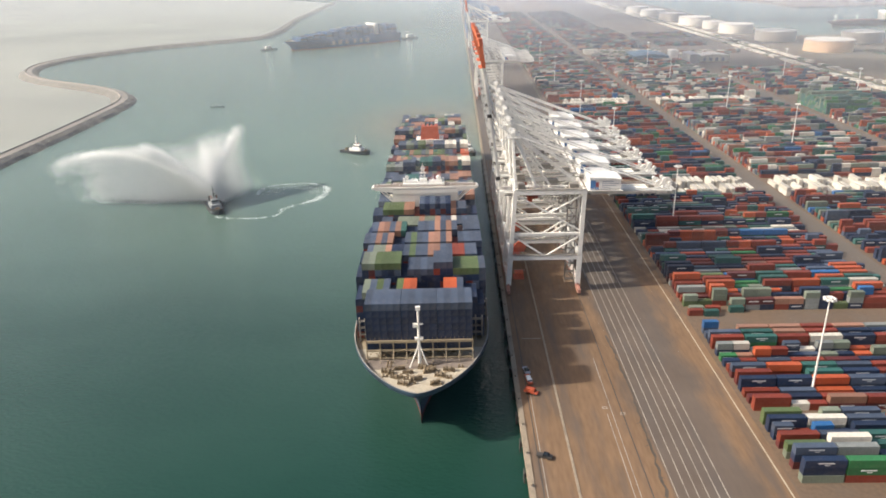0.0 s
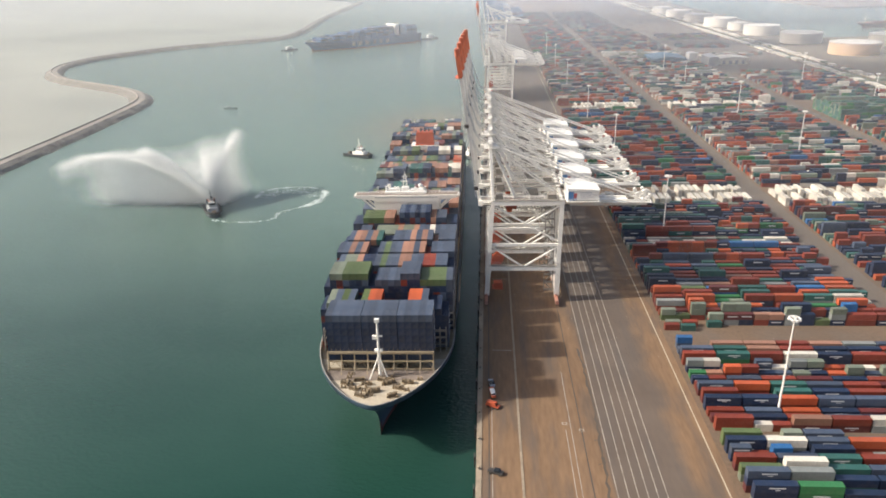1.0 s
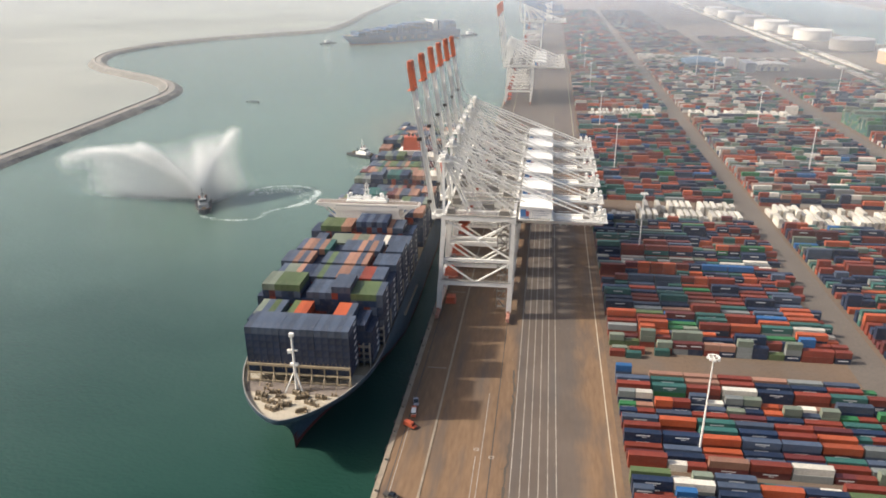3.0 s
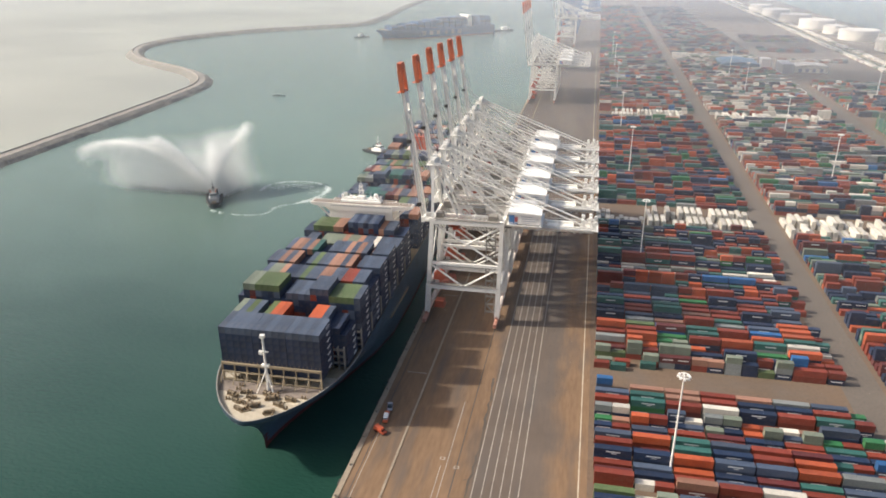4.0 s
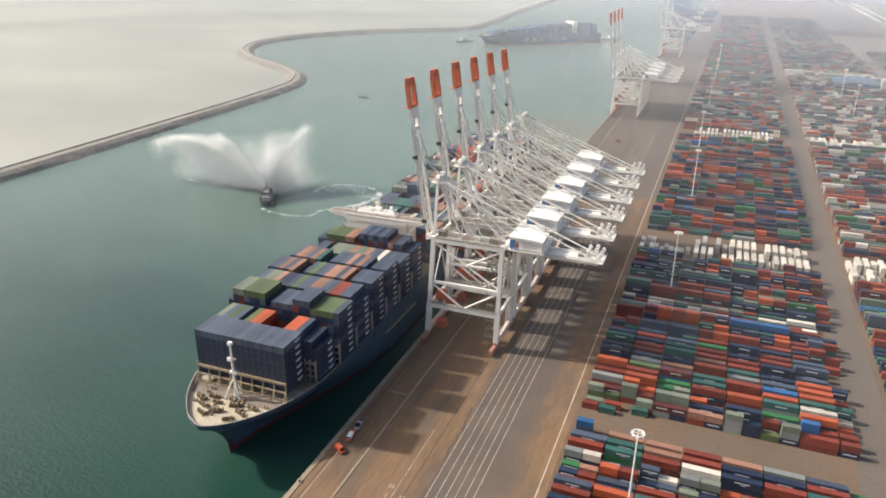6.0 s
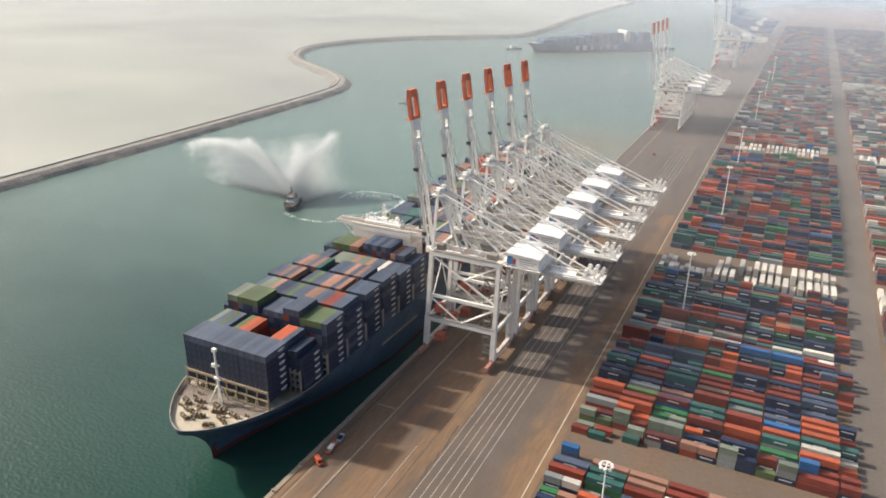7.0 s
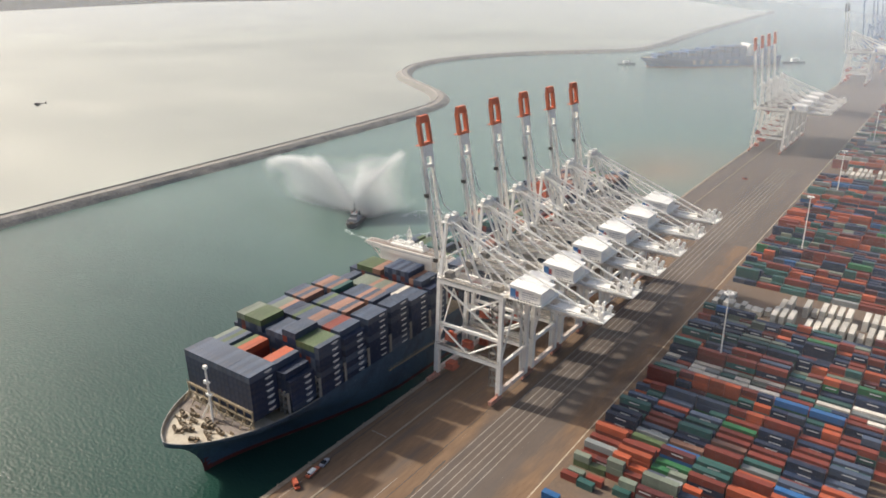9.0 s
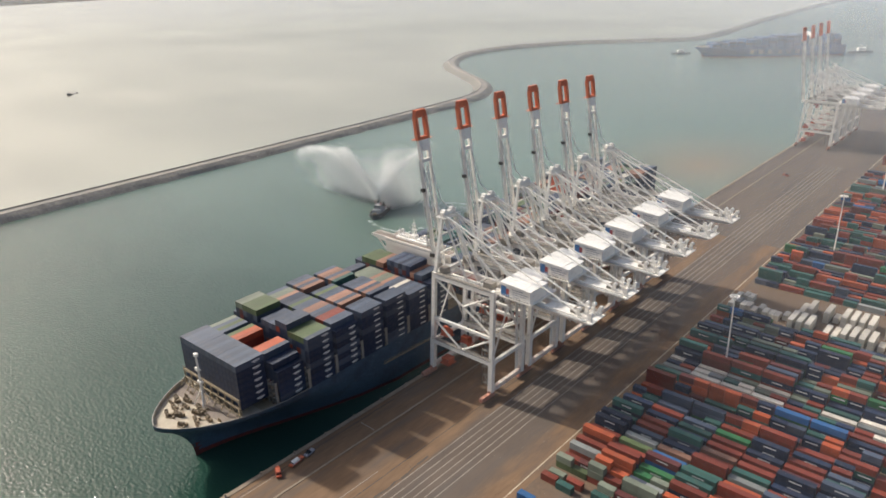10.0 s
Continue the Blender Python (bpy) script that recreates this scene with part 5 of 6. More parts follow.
yard_block(208, 8, 1700, 2200, 19, 0.7, palette=["maroon", "navy", "slate", "grey"])
yard_block(352, 6, 1290, 1335, 20, 0.55, palette=["maroon", "slate", "teal", "navy"], tiers=(1, 1, 2))
yard_block(352, 8, 1430, 1510, 21, 0.75, palette=["navy", "maroon", "slate", "olive"], tiers=(1, 2))
yard_block(356, 7, 1180, 1200, 22, 0.6, palette=["white", "grey", "salmon"], tiers=(1, 1, 2))
yard_block(350, 7, 300, 680, 14, 0.93, palette=PALE_MIX)
yard_block(352, 4, 690, 752, 16, 1.0, palette=["teal", "teal", "teal", "green", "sage"], pitch=2.7, tiers=(4, 5, 5, 6))
yard_block(392, 5, 690, 775, 17, 0.8)
yard_block(352, 8, 800, 990, 15, 0.7, palette=PALE_MIX)

for x, y, c in ((99.0, 278.2, "rust"), (105.6, 277.4, "teal"), (100.2, 281.2, "sage"), (107.4, 281.0, "rust"), (117.5, 280.6, "teal")):
    container(x, y, 0, L20, c, "X", "standing loose before the block", "loose containers in the yard")

# ---- lamps ----


def build_lamp():
    lamp = thing("floodlight_mast", "tall white floodlight mast with a ring of lamps, standing among containers", "floodlight", "yard floodlight masts")
    bm = bmesh.new()
    tube(bm, (0, 0, 0), (0, 0, 37.2), 0.42, 0.2, n=10)
    block(bm, -0.8, 0.8, -0.8, 0.8, 0, 0.5)
    part("mast", bm, M_WHITE, lamp)
    bm = bmesh.new()
    for k in range(16):
        a, b = 2 * math.pi * k / 16, 2 * math.pi * (k + 1) / 16
        beam(bm, (1.7 * math.cos(a), 1.7 * math.sin(a), 37.2), (1.7 * math.cos(b), 1.7 * math.sin(b), 37.2), 0.3, 0.3)
    for k in range(4):
        a = math.pi / 4 * (2 * k)
        beam(bm, (0, 0, 37.2), (1.7 * math.cos(a), 1.7 * math.sin(a), 37.2), 0.2, 0.2)
    ring = part("lamp_ring", bm, M_WHITE, lamp)
    for k in range(8):
        a = 2 * math.pi * k / 8
        bm = bmesh.new()
        block(bm, 1.75 * math.cos(a) - 0.35, 1.75 * math.cos(a) + 0.35, 1.75 * math.sin(a) - 0.35, 1.75 * math.sin(a) + 0.35, 36.6, 37.15)
        part("floodlight", bm, M_HOUSE, ring)
    return lamp


lamp = build_lamp()
lamp.matrix_world = pose(121, 217.2, 0)
for y in (384.7, 553, 690, 880, 1040, 1200):
    copy_thing(lamp, pose(119 if y < 600 else 116, y, 0))
for y in (385, 554.5, 699.6, 897, 1009):
    copy_thing(lamp, pose(260, y, 0))
for y in (385, 730, 900):
    copy_thing(lamp, pose(400, y, 0))

# ---- markings ----


def stripe(x0, x1, y0, y1, name="road_marking", label="worn white painted quay line", mat=None):
    bm = bmesh.new()
    block(bm, x0, x1, y0, y1, 0.004, 0.012)
    return tagged(part(name, bm, mat or M_PAINT), label, "road marking", "", "structure")


for x in (58.9, 62.0, 64.9, 67.8, 70.7, 73.5):
    stripe(x - 0.15, x + 0.15, 20, 760)
stripe(91.6, 92.05, 20, 1400, label="worn yellow line along the container yard", mat=M_YELLOW)
for x0, x1, y in ((22.0, 29.8, 259.2), (22.0, 29.8, 330.0)):
    stripe(x0, x1, y - 0.2, y + 0.2)
for x, y in ((48.5, 243), (46.7, 206), (21.6, 222)):
    stripe(x - 0.13, x + 0.13, 100, y)
for x, y in ((46.6, 209.6), (52.0, 206.0)):
    bm = bmesh.new()
    for a, b, c, d in ((-0.9, 0.9, -0.7, -0.42), (-0.9, 0.9, 0.42, 0.7), (-0.9, -0.58, -0.42, 0.42), (0.58, 0.9, -0.42, 0.42)):
        block(bm, x + a, x + b, y + c, y + d, 0.012, 0.02)
    tagged(part("pit_cover", bm, M_PAINT), "white-painted square pit cover in the apron", "pit cover", "", "structure")
# bitumen seam wandering along the apron
bm = bmesh.new()
rnd = random.Random(21)
pts = [Vector((56.6 + 1.2 * math.sin(y * 0.035) + rnd.uniform(-0.5, 0.5), y)) for y in range(90, 262, 3)]
for p, q in zip(pts, pts[1:]):
    beam(bm, (p.x, p.y, 0.0), (q.x, q.y, 0.0), rnd.uniform(0.4, 1.1), 0.024)
    if rnd.random() < 0.3:
        beam(bm, (p.x, p.y, 0.0), (p.x + rnd.uniform(-2.4, 2.4), p.y + rnd.uniform(-1, 1), 0.0), 0.2, 0.024)
tagged(part("tar_seam", bm, M_CRACK), "dark wandering bitumen seam in the apron", "seam", "", "structure")
for x in (20.6, 52.0):
    bm = bmesh.new()
    block(bm, x - 0.16, x + 0.16, -200, 1700, 0.0, 0.012)
    block(bm, x - 0.05, x + 0.05, -200, 1700, 0.0, 0.03)
    tagged(part("crane_rail", bm, M_STEEL), "dark steel crane rail sunk in the apron", "rail", "", "structure")

# ---- quay furniture ----


def build_bollard():
    b = thing("mooring_bollard", "pale painted mooring bollard on the quay coping", "bollard", "mooring bollards along the quay")
    bm = bmesh.new()
    tube(bm, (0, 0, 0.2), (0, 0, 0.9), 0.36, 0.3, n=10)
    tube(bm, (-0.1, 0, 0.9), (-0.14, 0, 1.15), 0.52, 0.46, n=10)
    part("post", bm, M_CONCRETE, b)
    bm = bmesh.new()
    tube(bm, (0, 0, 0.2), (0, 0, 0.3), 0.6, n=10)
    part("base_plate", bm, M_PAINT, b)
    return b


bollard = build_bollard()
bollard.matrix_world = pose(EDGE + 0.4, 110, 0)
for k in range(1, 44):
    copy_thing(bollard, pose(EDGE + 0.4, 110 + 15 * k, 0))


def build_fender():
    f = thing("quay_fender", "black rubber fender panel on the quay wall", "fender", "fenders along the quay")
    bm = bmesh.new()
    block(bm, -1.3, -0.9, -1.2, 1.2, -4.2, -0.4)
    part("panel", bm, M_STEEL, f)
    bm = bmesh.new()
    tube(bm, (-0.95, 0, -2.0), (0.0, 0, -2.0), 0.8, 0.9, n=12)
    part("cone", bm, M_STEEL, f)
    return f


fender = build_fender()
fender.matrix_world = pose(EDGE, 117.5, 0)
for k in range(1, 30):
    copy_thing(fender, pose(EDGE, 117.5 + 15 * k, 0))


def build_vehicle(name, label, category, at, rz, body, cab, length=5.4, van=False):
    car = thing(name, label, category, at=at, rz=rz)
    h = length / 2
    bm = bmesh.new()
    block(bm, -0.95, 0.95, -h, h, 0.45, 1.1)
    bmesh.ops.bevel(bm, geom=list(bm.edges), offset=0.12, segments=2, affect="EDGES")
    part("body", bm, body, car)
    bm = bmesh.new()
    v = block(bm, -0.88, 0.88, -h + 1.0, h - (0.3 if van else 2.0), 1.1, 2.2 if van else 1.75)
    for q in v[4:]:
        q.co.y += 0.35 if q.co.y < 0 else -0.15
        q.co.x *= 0.9
    part("cabin", bm, cab, car)
    bm = bmesh.new()
    block(bm, -0.84, 0.84, -h + 0.98, -h + 1.25, 1.25, 1.6)
    part("windscreen", bm, M_GLASS, car)
    for x in (-0.85, 0.85):
        for y in (-h + 1.0, h - 1.1):
            bm = bmesh.new()
            tube(bm, (x - 0.14, y, 0.36), (x + 0.14, y, 0.36), 0.36, n=12)
            wheel = part("wheel", bm, M_STEEL, car)
    return car


build_vehicle("pickup_truck", "red pickup truck with a white cover parked on the quay", "truck", (21.9, 227.2, 0), 8, M_ORANGE, M_HOUSE, 6.6)
build_vehicle("car", "pale grey car parked on the quay", "car", (21.6, 233.5, 0), 12, M_GREYBAR, M_GLASS, 4.8)
build_vehicle("van", "small red van parked on the quay", "van", (22.0, 219.0, 0), 62, M_RUSTRED, M_RUSTRED, 5.2, True)
build_vehicle("car", "dark car parked on the quay apron", "car", (22.6, 183.2, 0), 70, M_STEEL, M_GLASS, 5.0)
build_vehicle("car", "brown car on the far quay apron", "car", (44, 706, 0), 60, M_RUSTRED, M_GLASS, 5.2)

# a lone blue box in the alley
container(100.0, 262.4, 0, L20, "slate", "X", "at the block's end", "containers in the yard")
container(100.0, 262.4, CH, L20, "blue", "X", "alone at the block's end", "containers in the yard")

# ---- tugs and boats ----


def build_tug(name, label, at, rz, upper, scale=1.0):
    tug = thing(name, label, "tugboat", at=at, rz=rz)
    tug.scale = (scale,) * 3
    plan = lambda k: 4.9 * (1 - max(0.0, (k - 0.55) / 0.45) ** 2.2) ** 0.5 * (0.86 + 0.14 * min(1, k / 0.2)) + 0.15
    st = [k / 22 for k in range(23)]
    bm = bmesh.new()
    rows = []
    for k in st:
        y = 14 - 28 * k
        sheer = 1.9 + 1.5 * max(0, k - 0.4)
        rows.append([bm.verts.new((-plan(k) * 0.9, y, -0.8)), bm.verts.new((-plan(k), y, sheer)), bm.verts.new((plan(k), y, sheer)), bm.verts.new((plan(k) * 0.9, y, -0.8))])
    for a, b in zip(rows, rows[1:]):
        for j in range(3):
            bm.faces.new((a[j], a[j + 1], b[j + 1], b[j]))
    bm.faces.new(rows[0])
    bm.faces.new(rows[-1][::-1])
    bmesh.ops.recalc_face_normals(bm, faces=bm.faces)
    part("hull", bm, M_TUG, tug, "dark hull")
    for s in (-1, 1):
        bm = bmesh.new()
        for k0, k1 in zip(st, st[1:]):
            z0, z1 = (2.2 + 1.5 * max(0, k - 0.4) for k in (k0, k1))
            beam(bm, (s * plan(k0), 14 - 28 * k0, z0), (s * plan(k1), 14 - 28 * k1, z1), 0.5, 0.9)
        part("rubber_fender", bm, M_STEEL, tug)
    bm = bmesh.new()
    block(bm, -3.2, 3.2, -7.5, 4.5, 1.8, 4.8)
    bmesh.ops.bevel(bm, geom=list(bm.edges), offset=0.3, segments=2, affect="EDGES")
    part("deckhouse", bm, upper, tug)
    bm = bmesh.new()
    v = block(bm, -2.3, 2.3, -5.2, 0.2, 4.8, 7.6)
    for q in v[4:]:
        q.co.x *= 0.85
    wheel = part("wheelhouse", bm, upper, tug)
    bm = bmesh.new()
    block(bm, -2.3, 2.3, -5.26, 0.26, 6.2, 7.0)
    part("window_band", bm, M_GLASS, wheel, "dark wraparound windows")
    for s in (-1, 1):
        bm = bmesh.new()
        tube(bm, (s * 2.3, 2.4, 4.8), (s * 2.3, 2.7, 8.2), 0.6, 0.5, n=10)
        part("funnel", bm, M_TUG, tug)
    bm = bmesh.new()
    tube(bm, (0, -1.2, 7.6), (0, -1.0, 15.5), 0.28, 0.14, n=8)
    block(bm, -1.6, 1.6, -1.2, -0.9, 10.4, 10.6)
    block(bm, -1.0, 1.0, -1.2, -0.9, 12.6, 12.8)
    for s in (-1, 1):
        tube(bm, (s * 1.4, 0.6, 7.6), (0, -1.1, 11.5), 0.14, n=6)
    part("mast", bm, M_TUG if upper is M_TUGGREY else M_WHITE, tug)
    for s in (-1, 1):
        bm = bmesh.new()
        tube(bm, (s * 1.5, -2.6, 7.6), (s * 1.5, -2.6, 8.6), 0.25, n=8)
        tube(bm, (s * 1.5, -2.6, 8.5), (s * 2.3, -1.6, 9.5), 0.2, 0.12, n=8)
        part("fire_monitor", bm, M_ORANGE, tug)
    for y in (-10.5, 9.5):
        bm = bmesh.new()
        tube(bm, (-1.3, y, 3.2 if y < 0 else 2.8), (1.3, y, 3.2 if y < 0 else 2.8), 0.8, n=12)
        block(bm, -1.8, 1.8, y - 0.7, y + 0.7, 1.8, 2.6)
        part("towing_winch", bm, M_WINCH, tug)
    bm = bmesh.new()
    block(bm, -4.4, 4.4, -12.0, 13.6, 1.7, 1.86)
    part("deck", bm, M_TUGRED, tug)
    return tug


build_tug("tugboat", "dark tug throwing water jets from its fire monitors", (-166.5, 451, SEA), 27, M_TUGGREY, 1.06)
build_tug("tugboat", "tug with white wheelhouse escorting the ship", (-90.5, 596, SEA), 62, M_HOUSE)


def build_boat(at, rz, label, size=1.0, low=False):
    boat = thing("launch", label, "boat", at=at, rz=rz)
    boat.scale = (size,) * 3
    bm = bmesh.new()
    rows = [[bm.verts.new((s * w, y, z)) for s, z in ((-1, -0.3), (-1.1, 1.4), (1.1, 1.4), (1, -0.3))] for y, w in ((9, 2.2), (0, 2.5), (-6, 1.9), (-10, 0.2))]
    for a, b in zip(rows, rows[1:]):
        for j in range(3):
            bm.faces.new((a[j], a[j + 1], b[j + 1], b[j]))
    bm.faces.new(rows[0])
    bmesh.ops.recalc_face_normals(bm, faces=bm.faces)
    part("hull", bm, M_TUGRED if low else M_TUG, boat)
    bm = bmesh.new()
    block(bm, -1.6, 1.6, -2.5, 3.5, 1.4, 2.3 if low else 4.0)
    part("cabin", bm, M_TUGRED if low else M_HOUSE, boat)
    bm = bmesh.new()
    tube(bm, (0, 0, 2.2 if low else 4), (0, 0, 3.6 if low else 7), 0.12, n=6)
    part("mast", bm, M_WHITE, boat)


build_boat((-368, 1425, SEA), 130, "small white workboat on open harbour water", 1.8)
build_boat((-104, 1590, SEA), -50, "small workboat astern of the distant ship", 2.2)
build_boat((-282, 826, SEA), 80, "low dark launch on open harbour water", 0.9, True)
build_tug("tugboat", "dark tug astern of the berthed ship", (5, 590, SEA), 20, M_HOUSE)


def build_helicopter(at, rz):
    h = thing("helicopter", "small dark helicopter hovering over the silty sea", "helicopter", at=at, rz=rz)
    h.scale = (0.8,) * 3
    bm = bmesh.new()
    bmesh.ops.create_uvsphere(bm, u_segments=16, v_segments=10, radius=1.0)
    for v in bm.verts:
        v.co = Vector((v.co.x * 1.0, v.co.y * 2.3 + 0.2, v.co.z * 1.15))
    part("fuselage", bm, M_HELI, h)
    bm = bmesh.new()
    tube(bm, (0, 1.6, 0.4), (0, 7.4, 0.8), 0.45, 0.15, n=8)
    part("tail_boom", bm, M_HELI, h)
    bm = bmesh.new()
    block(bm, -0.06, 0.06, 6.8, 7.7, 0.3, 2.0)
    part("tail_fin", bm, M_HELI, h)
    bm = bmesh.new()
    tube(bm, (0, 0, 1.1), (0, 0, 1.7), 0.12, n=8)
    for k in range(3):
        a = 0.5 + k * 2.094
        beam(bm, (0, 0, 1.7), (4.8 * math.cos(a), 4.8 * math.sin(a), 1.66), 0.24, 0.05)
    part("rotor", bm, M_HELI, h)
    for s in (-1, 1):
        bm = bmesh.new()
        tube(bm, (s * 1.0, -1.8, -1.7), (s * 1.0, 1.8, -1.7), 0.08, n=6)
        for y in (-1.0, 1.0):
            tube(bm, (s * 1.0, y, -1.7), (s * 0.5, y, -0.8), 0.06, n=6)
        part("skid", bm, M_HELI, h)


build_helicopter((-249.6, 280, 101.3), -60)

# ---- water jets ----


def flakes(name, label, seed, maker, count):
    """Falling spray as very many tiny flat drops, tilted between sun and camera so that they look bright."""
    r = random.Random(seed)
    vs, fs = [], []
    for _ in range(count):
        p, size = maker(r)
        if p[2] < SEA + 0.1:
            continue
        n = len(vs)
        # drop normals lean towards sun and camera, which brightens the spray
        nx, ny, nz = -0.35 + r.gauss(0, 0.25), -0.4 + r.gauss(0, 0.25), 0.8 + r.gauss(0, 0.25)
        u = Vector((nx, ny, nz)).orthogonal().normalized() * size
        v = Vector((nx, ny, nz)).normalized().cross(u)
        for a, b in ((1.0, 0.0), (-0.5, 0.87), (-0.5, -0.87)):
            vs.append((p[0] + a * u.x + b * v.x, p[1] + a * u.y + b * v.y, p[2] + a * u.z + b * v.z))
        fs.append((n, n + 1, n + 2))
    me = bpy.data.meshes.new(name)
    me.from_pydata(vs, [], fs)
    me.materials.append(M_SPRAY)
    return tagged(new(name, me), label, "water spray", "", "stuff")


NOZZLE = Vector((-166.5, 448, 6.6))


def arc(tip, bow, s):
    p = NOZZLE.lerp(Vector(tip), s)
    p.z += bow * 4 * s * (1 - s)
    return p


def jet(tip, bow, spread):
    """The solid stream from the monitor, fraying towards its tip."""

    def make(r):
        s = r.random() ** 0.75
        p, w = arc(tip, bow, s), 0.3 + spread * s ** 1.5
        drop = r.expovariate(1.0) * (0.5 + 4.0 * s * s)
        return (p.x + r.gauss(0, w), p.y + r.gauss(0, w), p.z + r.gauss(0, w * 0.6) - drop), r.uniform(0.12, 0.28)
    return make


def curtain(tip_a, bow_a, tip_b, bow_b, lean, thick=2.0, size=(0.15, 0.3), start=0.08, end=1.0, power=0.75):
    """A broad soft sheet of drops swept between two jets and falling to the sea."""
    o = random.Random(int(abs(tip_a[0] * 7 + tip_b[1]))).uniform(0, 6.28)

    def make(r):
        while True:
            s, a, f = start + (1 - start) * r.random() ** 0.8, r.random(), r.random() ** power
            edge = end + 0.05 * math.sin(f * 7 + a * 4 + o) + 0.03 * math.sin(f * 23 + o)
            if s < edge and r.random() < min(1.0, (edge - s) * 7 + 0.15):
                break
        p = arc(tip_a, bow_a, s).lerp(arc(tip_b, bow_b, s), a)
        w, gx, gy = thick * (0.3 + s) * (0.4 + f), r.gauss(0, 1), r.gauss(0, 1)
        fine = r.uniform(*size) / (1 + 0.45 * (gx * gx + gy * gy) + 0.6 * max(0.0, s - 0.8) / 0.2)
        return (p.x + gx * w + lean[0] * f * s, p.y + gy * w + lean[1] * f * (1 - 0.6 * s), p.z + (SEA - p.z) * f + r.gauss(0, 0.4 + 0.8 * s)), fine
    return make


LEFT, MID, RIGHT = (-277, 464, 24), (-212, 458, 38), (-158, 498, 41)
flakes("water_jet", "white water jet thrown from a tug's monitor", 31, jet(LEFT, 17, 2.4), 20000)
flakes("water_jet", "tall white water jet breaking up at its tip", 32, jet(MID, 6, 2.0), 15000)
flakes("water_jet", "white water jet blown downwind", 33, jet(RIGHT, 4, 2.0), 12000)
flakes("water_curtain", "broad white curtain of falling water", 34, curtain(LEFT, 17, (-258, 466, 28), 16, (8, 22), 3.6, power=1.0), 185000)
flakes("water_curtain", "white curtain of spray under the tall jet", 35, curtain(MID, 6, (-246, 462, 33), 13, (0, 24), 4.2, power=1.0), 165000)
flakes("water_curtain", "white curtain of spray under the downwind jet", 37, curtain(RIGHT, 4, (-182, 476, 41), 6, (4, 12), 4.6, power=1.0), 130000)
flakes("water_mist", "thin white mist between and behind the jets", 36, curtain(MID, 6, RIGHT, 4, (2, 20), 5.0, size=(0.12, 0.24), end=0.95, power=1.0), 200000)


def foam(name, label, line, width, count, seed):
    """Broken foam: small flat ragged patches along a line on the water."""
    r = random.Random(seed)
    pts = smooth_line(line, 2.0)
    vs, fs = [], []
    for _ in range(count):
        q = r.randrange(len(pts))
        if r.random() > 0.55 + 0.45 * math.sin(q * 0.9) * math.sin(q * 0.37 + 1):
            continue
        p = pts[q]
        x, y, s = p.x + r.gauss(0, width), p.y + r.gauss(0, width), r.uniform(0.13, 0.48)
        n = len(vs)
        for k in range(6):
            t, q = k * 1.047 + r.uniform(-0.3, 0.3), s * r.uniform(0.5, 1.3)
            vs.append((x + q * math.cos(t), y + q * math.sin(t), SEA + 0.08 + 0.0004 * (n % 100)))
        fs.append(tuple(range(n, n + 6)))
    me = bpy.data.meshes.new(name)
    me.from_pydata(vs, [], fs)
    me.materials.append(M_FOAM)
    return tagged(new(name, me), label, "foam", "", "stuff")


foam("wake_foam", "ring of white wake foam on green water", [(-146, 481), (-143, 499), (-122, 507), (-106, 503), (-97, 491), (-100, 467), (-119, 450), (-121, 436), (-133, 430), (-150, 431), (-160, 434)], 0.9, 1700, 41)
foam("wake_foam", "loose white foam inside the wake ring", [(-140, 488), (-128, 497), (-112, 496), (-104, 482)], 3.6, 900, 42)
foam("wake_foam", "bright wake foam at the ring's edge", [(-100, 497), (-97, 489), (-100, 470), (-108, 460)], 1.4, 1500, 43)
foam("wake_foam", "foam where the spray meets the sea", [(-254, 471), (-242, 469), (-230, 468), (-216, 468), (-204, 469)], 1.6, 1100, 44)
foam("wake_foam", "thin wake astern of the escort tug", [(-100, 575), (-92, 560), (-78, 552)], 3.0, 70, 45)

# ---- distant ship ----
FS = pose(-328, 1392, SEA, 0, 0, -49.8)
far_ship = build_ship("container_ship", "distant blue container ship under way in haze", 258, 21, (-328, 1392, SEA), -49.8, 17.0, M_HULLBLUE, "blue steel hull")
bm = bmesh.new()
block(bm, -14, 14, 197, 207, 16, 36)
part("accommodation", bm, M_BRIDGE, far_ship, "pale accommodation block")
bm = bmesh.new()
block(bm, -19, 19, 197, 203, 36, 39)
part("wheelhouse", bm, M_HOUSE, far_ship)
bm = bmesh.new()
block(bm, -5, 5, 210, 217, 16, 36)
part("funnel", bm, M_HULL, far_ship)
rnd = random.Random(51)
pile = Pile()
for b in range(16):
    y0 = 26 + 14.0 * b
    if 186 < y0 < 212:
        continue
    lev, n = min(7, 3 + b // 2), 14 if b == 0 else 16
    for k in range(n):
        for z in range(lev - rnd.choice((0, 0, 1))):
            pile.add((k - (n - 1) / 2) * 2.5, y0 + 6.1, 16.6 + z * 2.65, CW, L40, CH, rnd.choice(("blue", "blue", "blue", N, S)) if 0 < k < n - 1 else rnd.choice(("blue", "blue", "blue", N)))
stack = pile.make("container_stacks", "blue and navy containers stacked on the distant ship", "Y")
stack.matrix_world = FS

for s in (-1, 1):
    for k, (a, b) in enumerate(((92, 102), (106, 118), (122, 133), (141, 151), (155, 166), (170, 182))):
        bm = bmesh.new()
        x = s * 21.06
        block(bm, x - 0.05, x + 0.05, a, b - 4, 5.5, 13.0)
        part("lettering", bm, M_GREYBAR, far_ship, "pale plain lettering bar")
tanker = build_ship("tanker", "distant maroon tanker moored beyond the tanks", 170, 13, (800, 1620, SEA), -76, 11.0, M_HULLRED, "maroon steel hull")
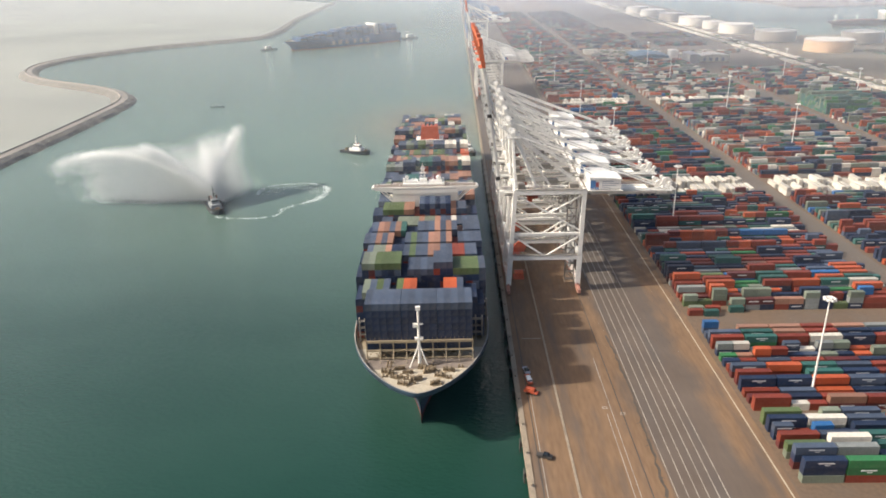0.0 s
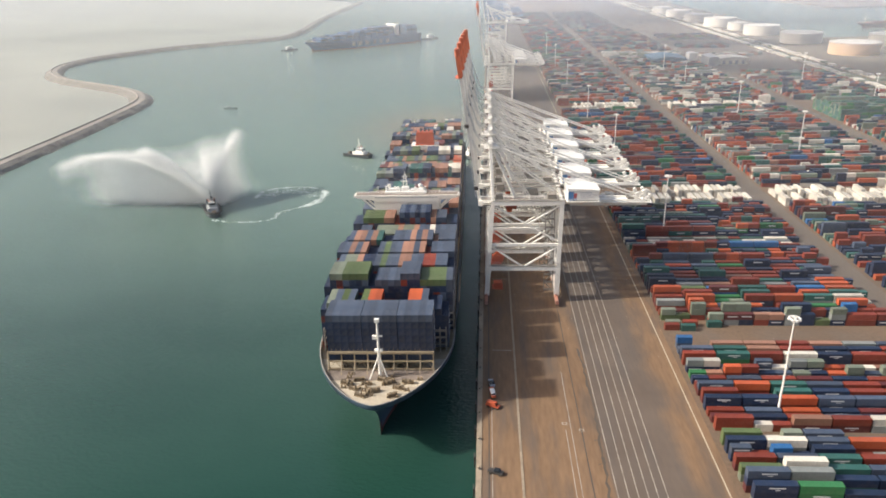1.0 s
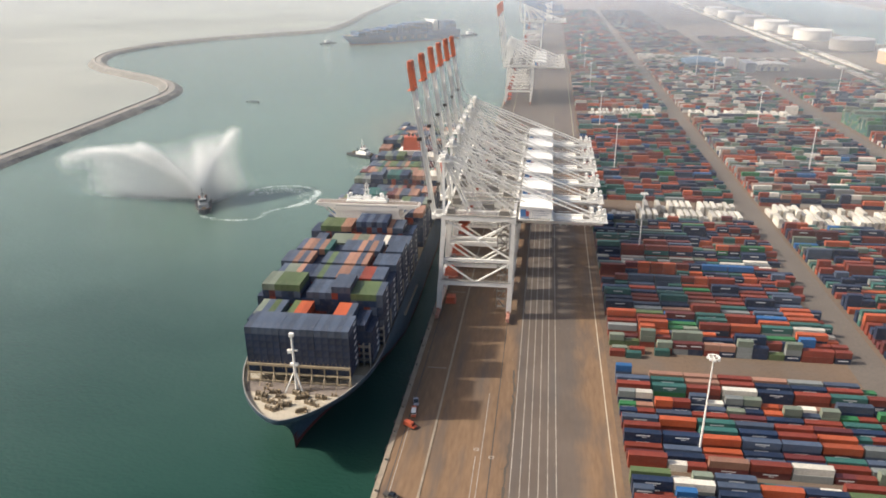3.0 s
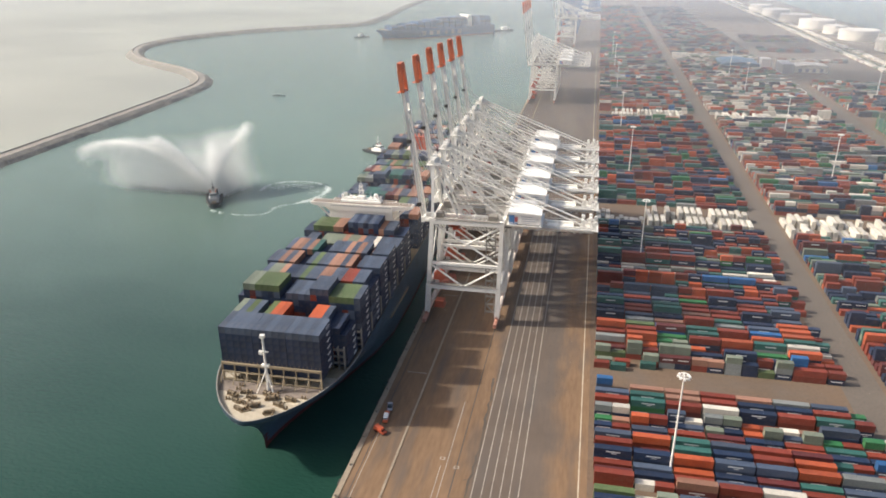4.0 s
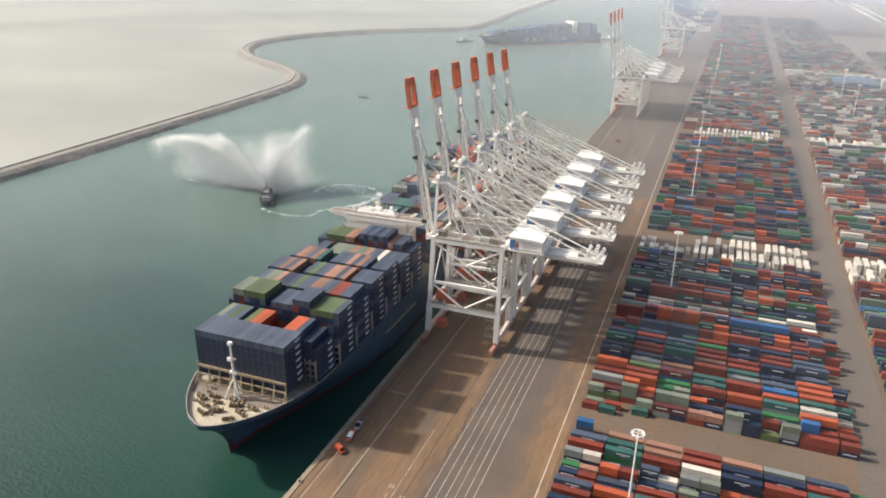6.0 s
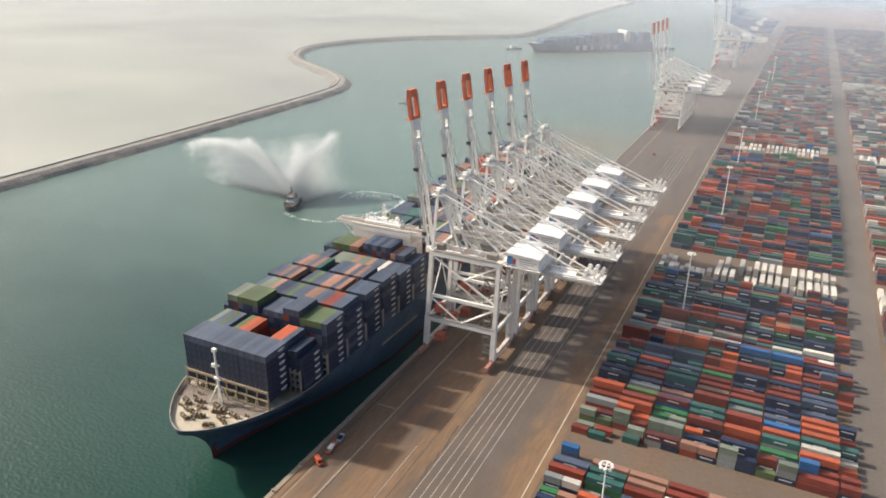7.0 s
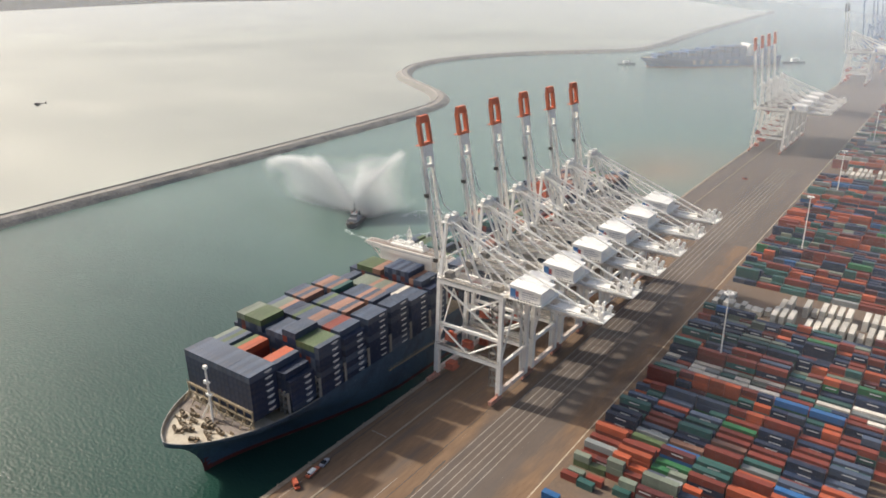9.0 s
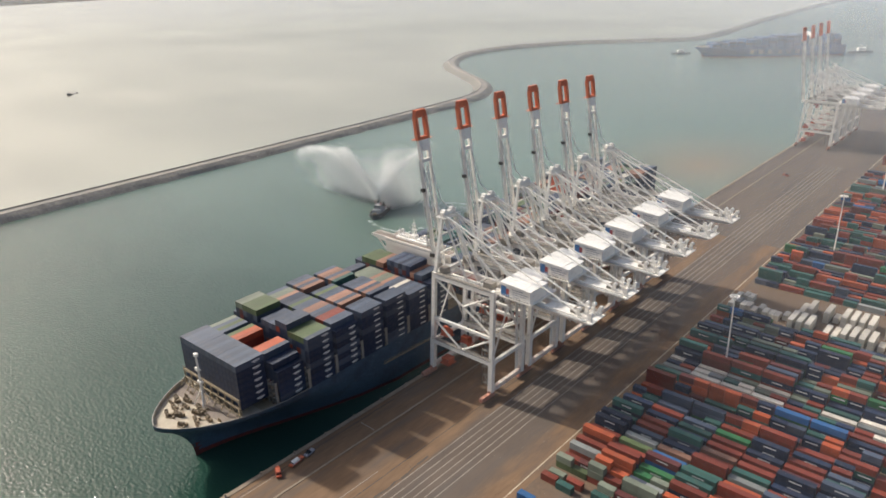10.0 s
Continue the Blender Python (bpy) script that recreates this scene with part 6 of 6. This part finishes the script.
bm = bmesh.new()
block(bm, -10, 10, 136, 148, 10, 27)
block(bm, -12.5, 12.5, 137, 141, 27, 30)
part("accommodation", bm, M_HOUSE, tanker, "white accommodation block")
bm = bmesh.new()
block(bm, -3, 3, 152, 158, 10, 28)
part("funnel", bm, M_HULLRED, tanker)
bm = bmesh.new()
for y in (18, 75):
    tube(bm, (0, y, 10), (0, y, 27), 0.6, 0.3, n=8)
    tube(bm, (-7, y, 21), (7, y, 21), 0.25, n=6)
part("mast", bm, M_WHITE, tanker)
bm = bmesh.new()
block(bm, -1.5, 1.5, 20, 130, 10.8, 12.4)
part("pipe_rack", bm, M_RUSTRED, tanker)

# ---- tanks, buildings and the far basin ----


def build_tank(at, radius, height, mat, label):
    tank = thing("storage_tank", label, "storage tank", "oil storage tanks", at=at)
    bm = bmesh.new()
    tube(bm, (0, 0, 0), (0, 0, height), radius, n=48)
    part("shell", bm, mat, tank)
    bm = bmesh.new()
    tube(bm, (0, 0, height), (0, 0, height + radius * 0.06), radius * 1.005, radius * 0.2, n=48)
    part("roof", bm, M_TANK, tank)
    bm = bmesh.new()
    for k in range(48):
        a, b = 2 * math.pi * k / 48, 2 * math.pi * (k + 1) / 48
        beam(bm, (radius * 1.01 * math.cos(a), radius * 1.01 * math.sin(a), height - 1.2), (radius * 1.01 * math.cos(b), radius * 1.01 * math.sin(b), height - 1.2), 0.8, 0.4)
    part("wind_girder", bm, M_BUILD, tank)
    bm = bmesh.new()
    for k in range(14):
        a = 4.2 + 0.06 * k
        beam(bm, (radius * 1.02 * math.cos(a), radius * 1.02 * math.sin(a), height * k / 14), (radius * 1.02 * math.cos(a + 0.06), radius * 1.02 * math.sin(a + 0.06), height * (k + 1) / 14), 1.0, 0.5)
    part("stair", bm, mat, tank)


for x, y, r, h, m, txt in ((590, 1180, 44, 21, M_TANKTAN, "large tan cylindrical oil tank"), (575, 1345, 42, 21, M_TANK, "large pale grey oil tank"), (560, 1500, 40, 21, M_TANK, "large cream oil tank"),
                           (548, 1600, 26, 18, M_TANK, "smaller cream oil tank"), (540, 1700, 42, 21, M_TANK, "large cream oil tank in haze"), (530, 1840, 40, 20, M_TANK, "large cream oil tank in haze"),
                           (520, 1990, 38, 20, M_TANK, "hazy cream oil tank"), (512, 2130, 36, 20, M_TANK, "hazy cream oil tank"), (700, 1290, 40, 21, M_TANK, "large cream oil tank"), (625, 1010, 36, 22, M_HOUSE, "large white oil tank")):
    build_tank((x, y, 0), r * 0.82, h * 0.85, m, txt)
slab("tank_ground", 640, 770, 1180, 1420, -9, 0.0, M_GRASS, "dark ground under the outer tank", "ground")

rnd = random.Random(61)
for x, nm in ((478, "inner"), (504, "outer")):
    heap = Pile()
    y = 620.0
    while y < 3000:
        ln = rnd.uniform(5, 13)
        if rnd.random() < 0.93:
            heap.add(x + rnd.uniform(-1.2, 1.2), y + ln / 2, 0, rnd.uniform(6, 9.5), ln, rnd.uniform(1.6, 3.4), "white" if rnd.random() < 0.85 else "sage")
        y += ln + rnd.uniform(0.4, 3.0)
    heap.make("concrete_blocks", "long row of cream concrete sea-defence blocks", "Y")


def build_shed(name, label, x0, x1, y0, y1, h, mat, roof):
    b = thing(name, label, "building", at=((x0 + x1) / 2, (y0 + y1) / 2, 0))
    w, d = (x1 - x0) / 2, (y1 - y0) / 2
    bm = bmesh.new()
    block(bm, -w, w, -d, d, 0, h)
    part("wall", bm, mat, b)
    bm = bmesh.new()
    vs = [[bm.verts.new((x, y, z)) for x, z in ((-w - 0.4, h), (0, h + w * 0.12), (w + 0.4, h))] for y in (-d - 0.4, d + 0.4)]
    bm.faces.new((vs[0][0], vs[0][1], vs[1][1], vs[1][0]))
    bm.faces.new((vs[0][1], vs[0][2], vs[1][2], vs[1][1]))
    bm.faces.new(vs[0][::-1])
    bm.faces.new(vs[1])
    part("roof", bm, roof, b)
    for k in range(int(w // 5)):
        bm = bmesh.new()
        x = -w + 4 + 9 * k
        if x + 3 > w:
            break
        block(bm, x, x + 4.2, -d - 0.06, -d + 0.1, 0, min(5.0, h * 0.7))
        part("roller_door", bm, M_GREYBAR, b)
    return b


build_shed("workshop", "blue-grey port workshop with pale roof", 262, 312, 1085, 1145, 9, M_SHED, M_SHED)
build_shed("office_block", "white port office block", 314, 326, 1088, 1104, 16, M_HOUSE, M_HOUSE)
build_shed("warehouse", "grey metal-clad port warehouse", 338, 352, 1070, 1110, 12, M_BUILD, M_BUILD)
build_shed("warehouse", "pale low flat port warehouse", 358, 400, 1085, 1115, 8, M_TANK, M_TANK)
rnd = random.Random(71)
for k in range(12):
    x, y = rnd.uniform(1030, 2200), rnd.uniform(2260, 3000)
    build_shed("warehouse", "hazy pale shed across the basin", x, x + rnd.uniform(20, 60), y, y + rnd.uniform(20, 70), rnd.uniform(6, 14), M_TANK if k % 2 else M_BUILD, M_TANK)

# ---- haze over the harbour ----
# added shells that stand in for haze; the nearest lifts dark tones
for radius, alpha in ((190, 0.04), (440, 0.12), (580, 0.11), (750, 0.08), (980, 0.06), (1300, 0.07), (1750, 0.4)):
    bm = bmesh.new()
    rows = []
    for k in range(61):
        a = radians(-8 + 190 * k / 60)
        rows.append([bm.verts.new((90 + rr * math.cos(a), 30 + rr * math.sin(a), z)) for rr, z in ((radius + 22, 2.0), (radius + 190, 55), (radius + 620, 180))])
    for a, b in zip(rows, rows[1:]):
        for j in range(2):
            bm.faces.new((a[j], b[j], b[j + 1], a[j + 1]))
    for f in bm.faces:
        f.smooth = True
    tagged(part("haze_bank", bm, mist_material("haze", alpha, -5 if radius < 300 else 2, 60 if radius < 300 else 100, (0.94, 0.955, 0.975) if radius < 700 else (0.9, 0.95, 1.0), (0.84, 0.88, 0.93) if radius < 700 else (0.6, 0.7, 0.86))), "curved translucent sheet standing in for haze over the harbour", "haze", "", "structure")
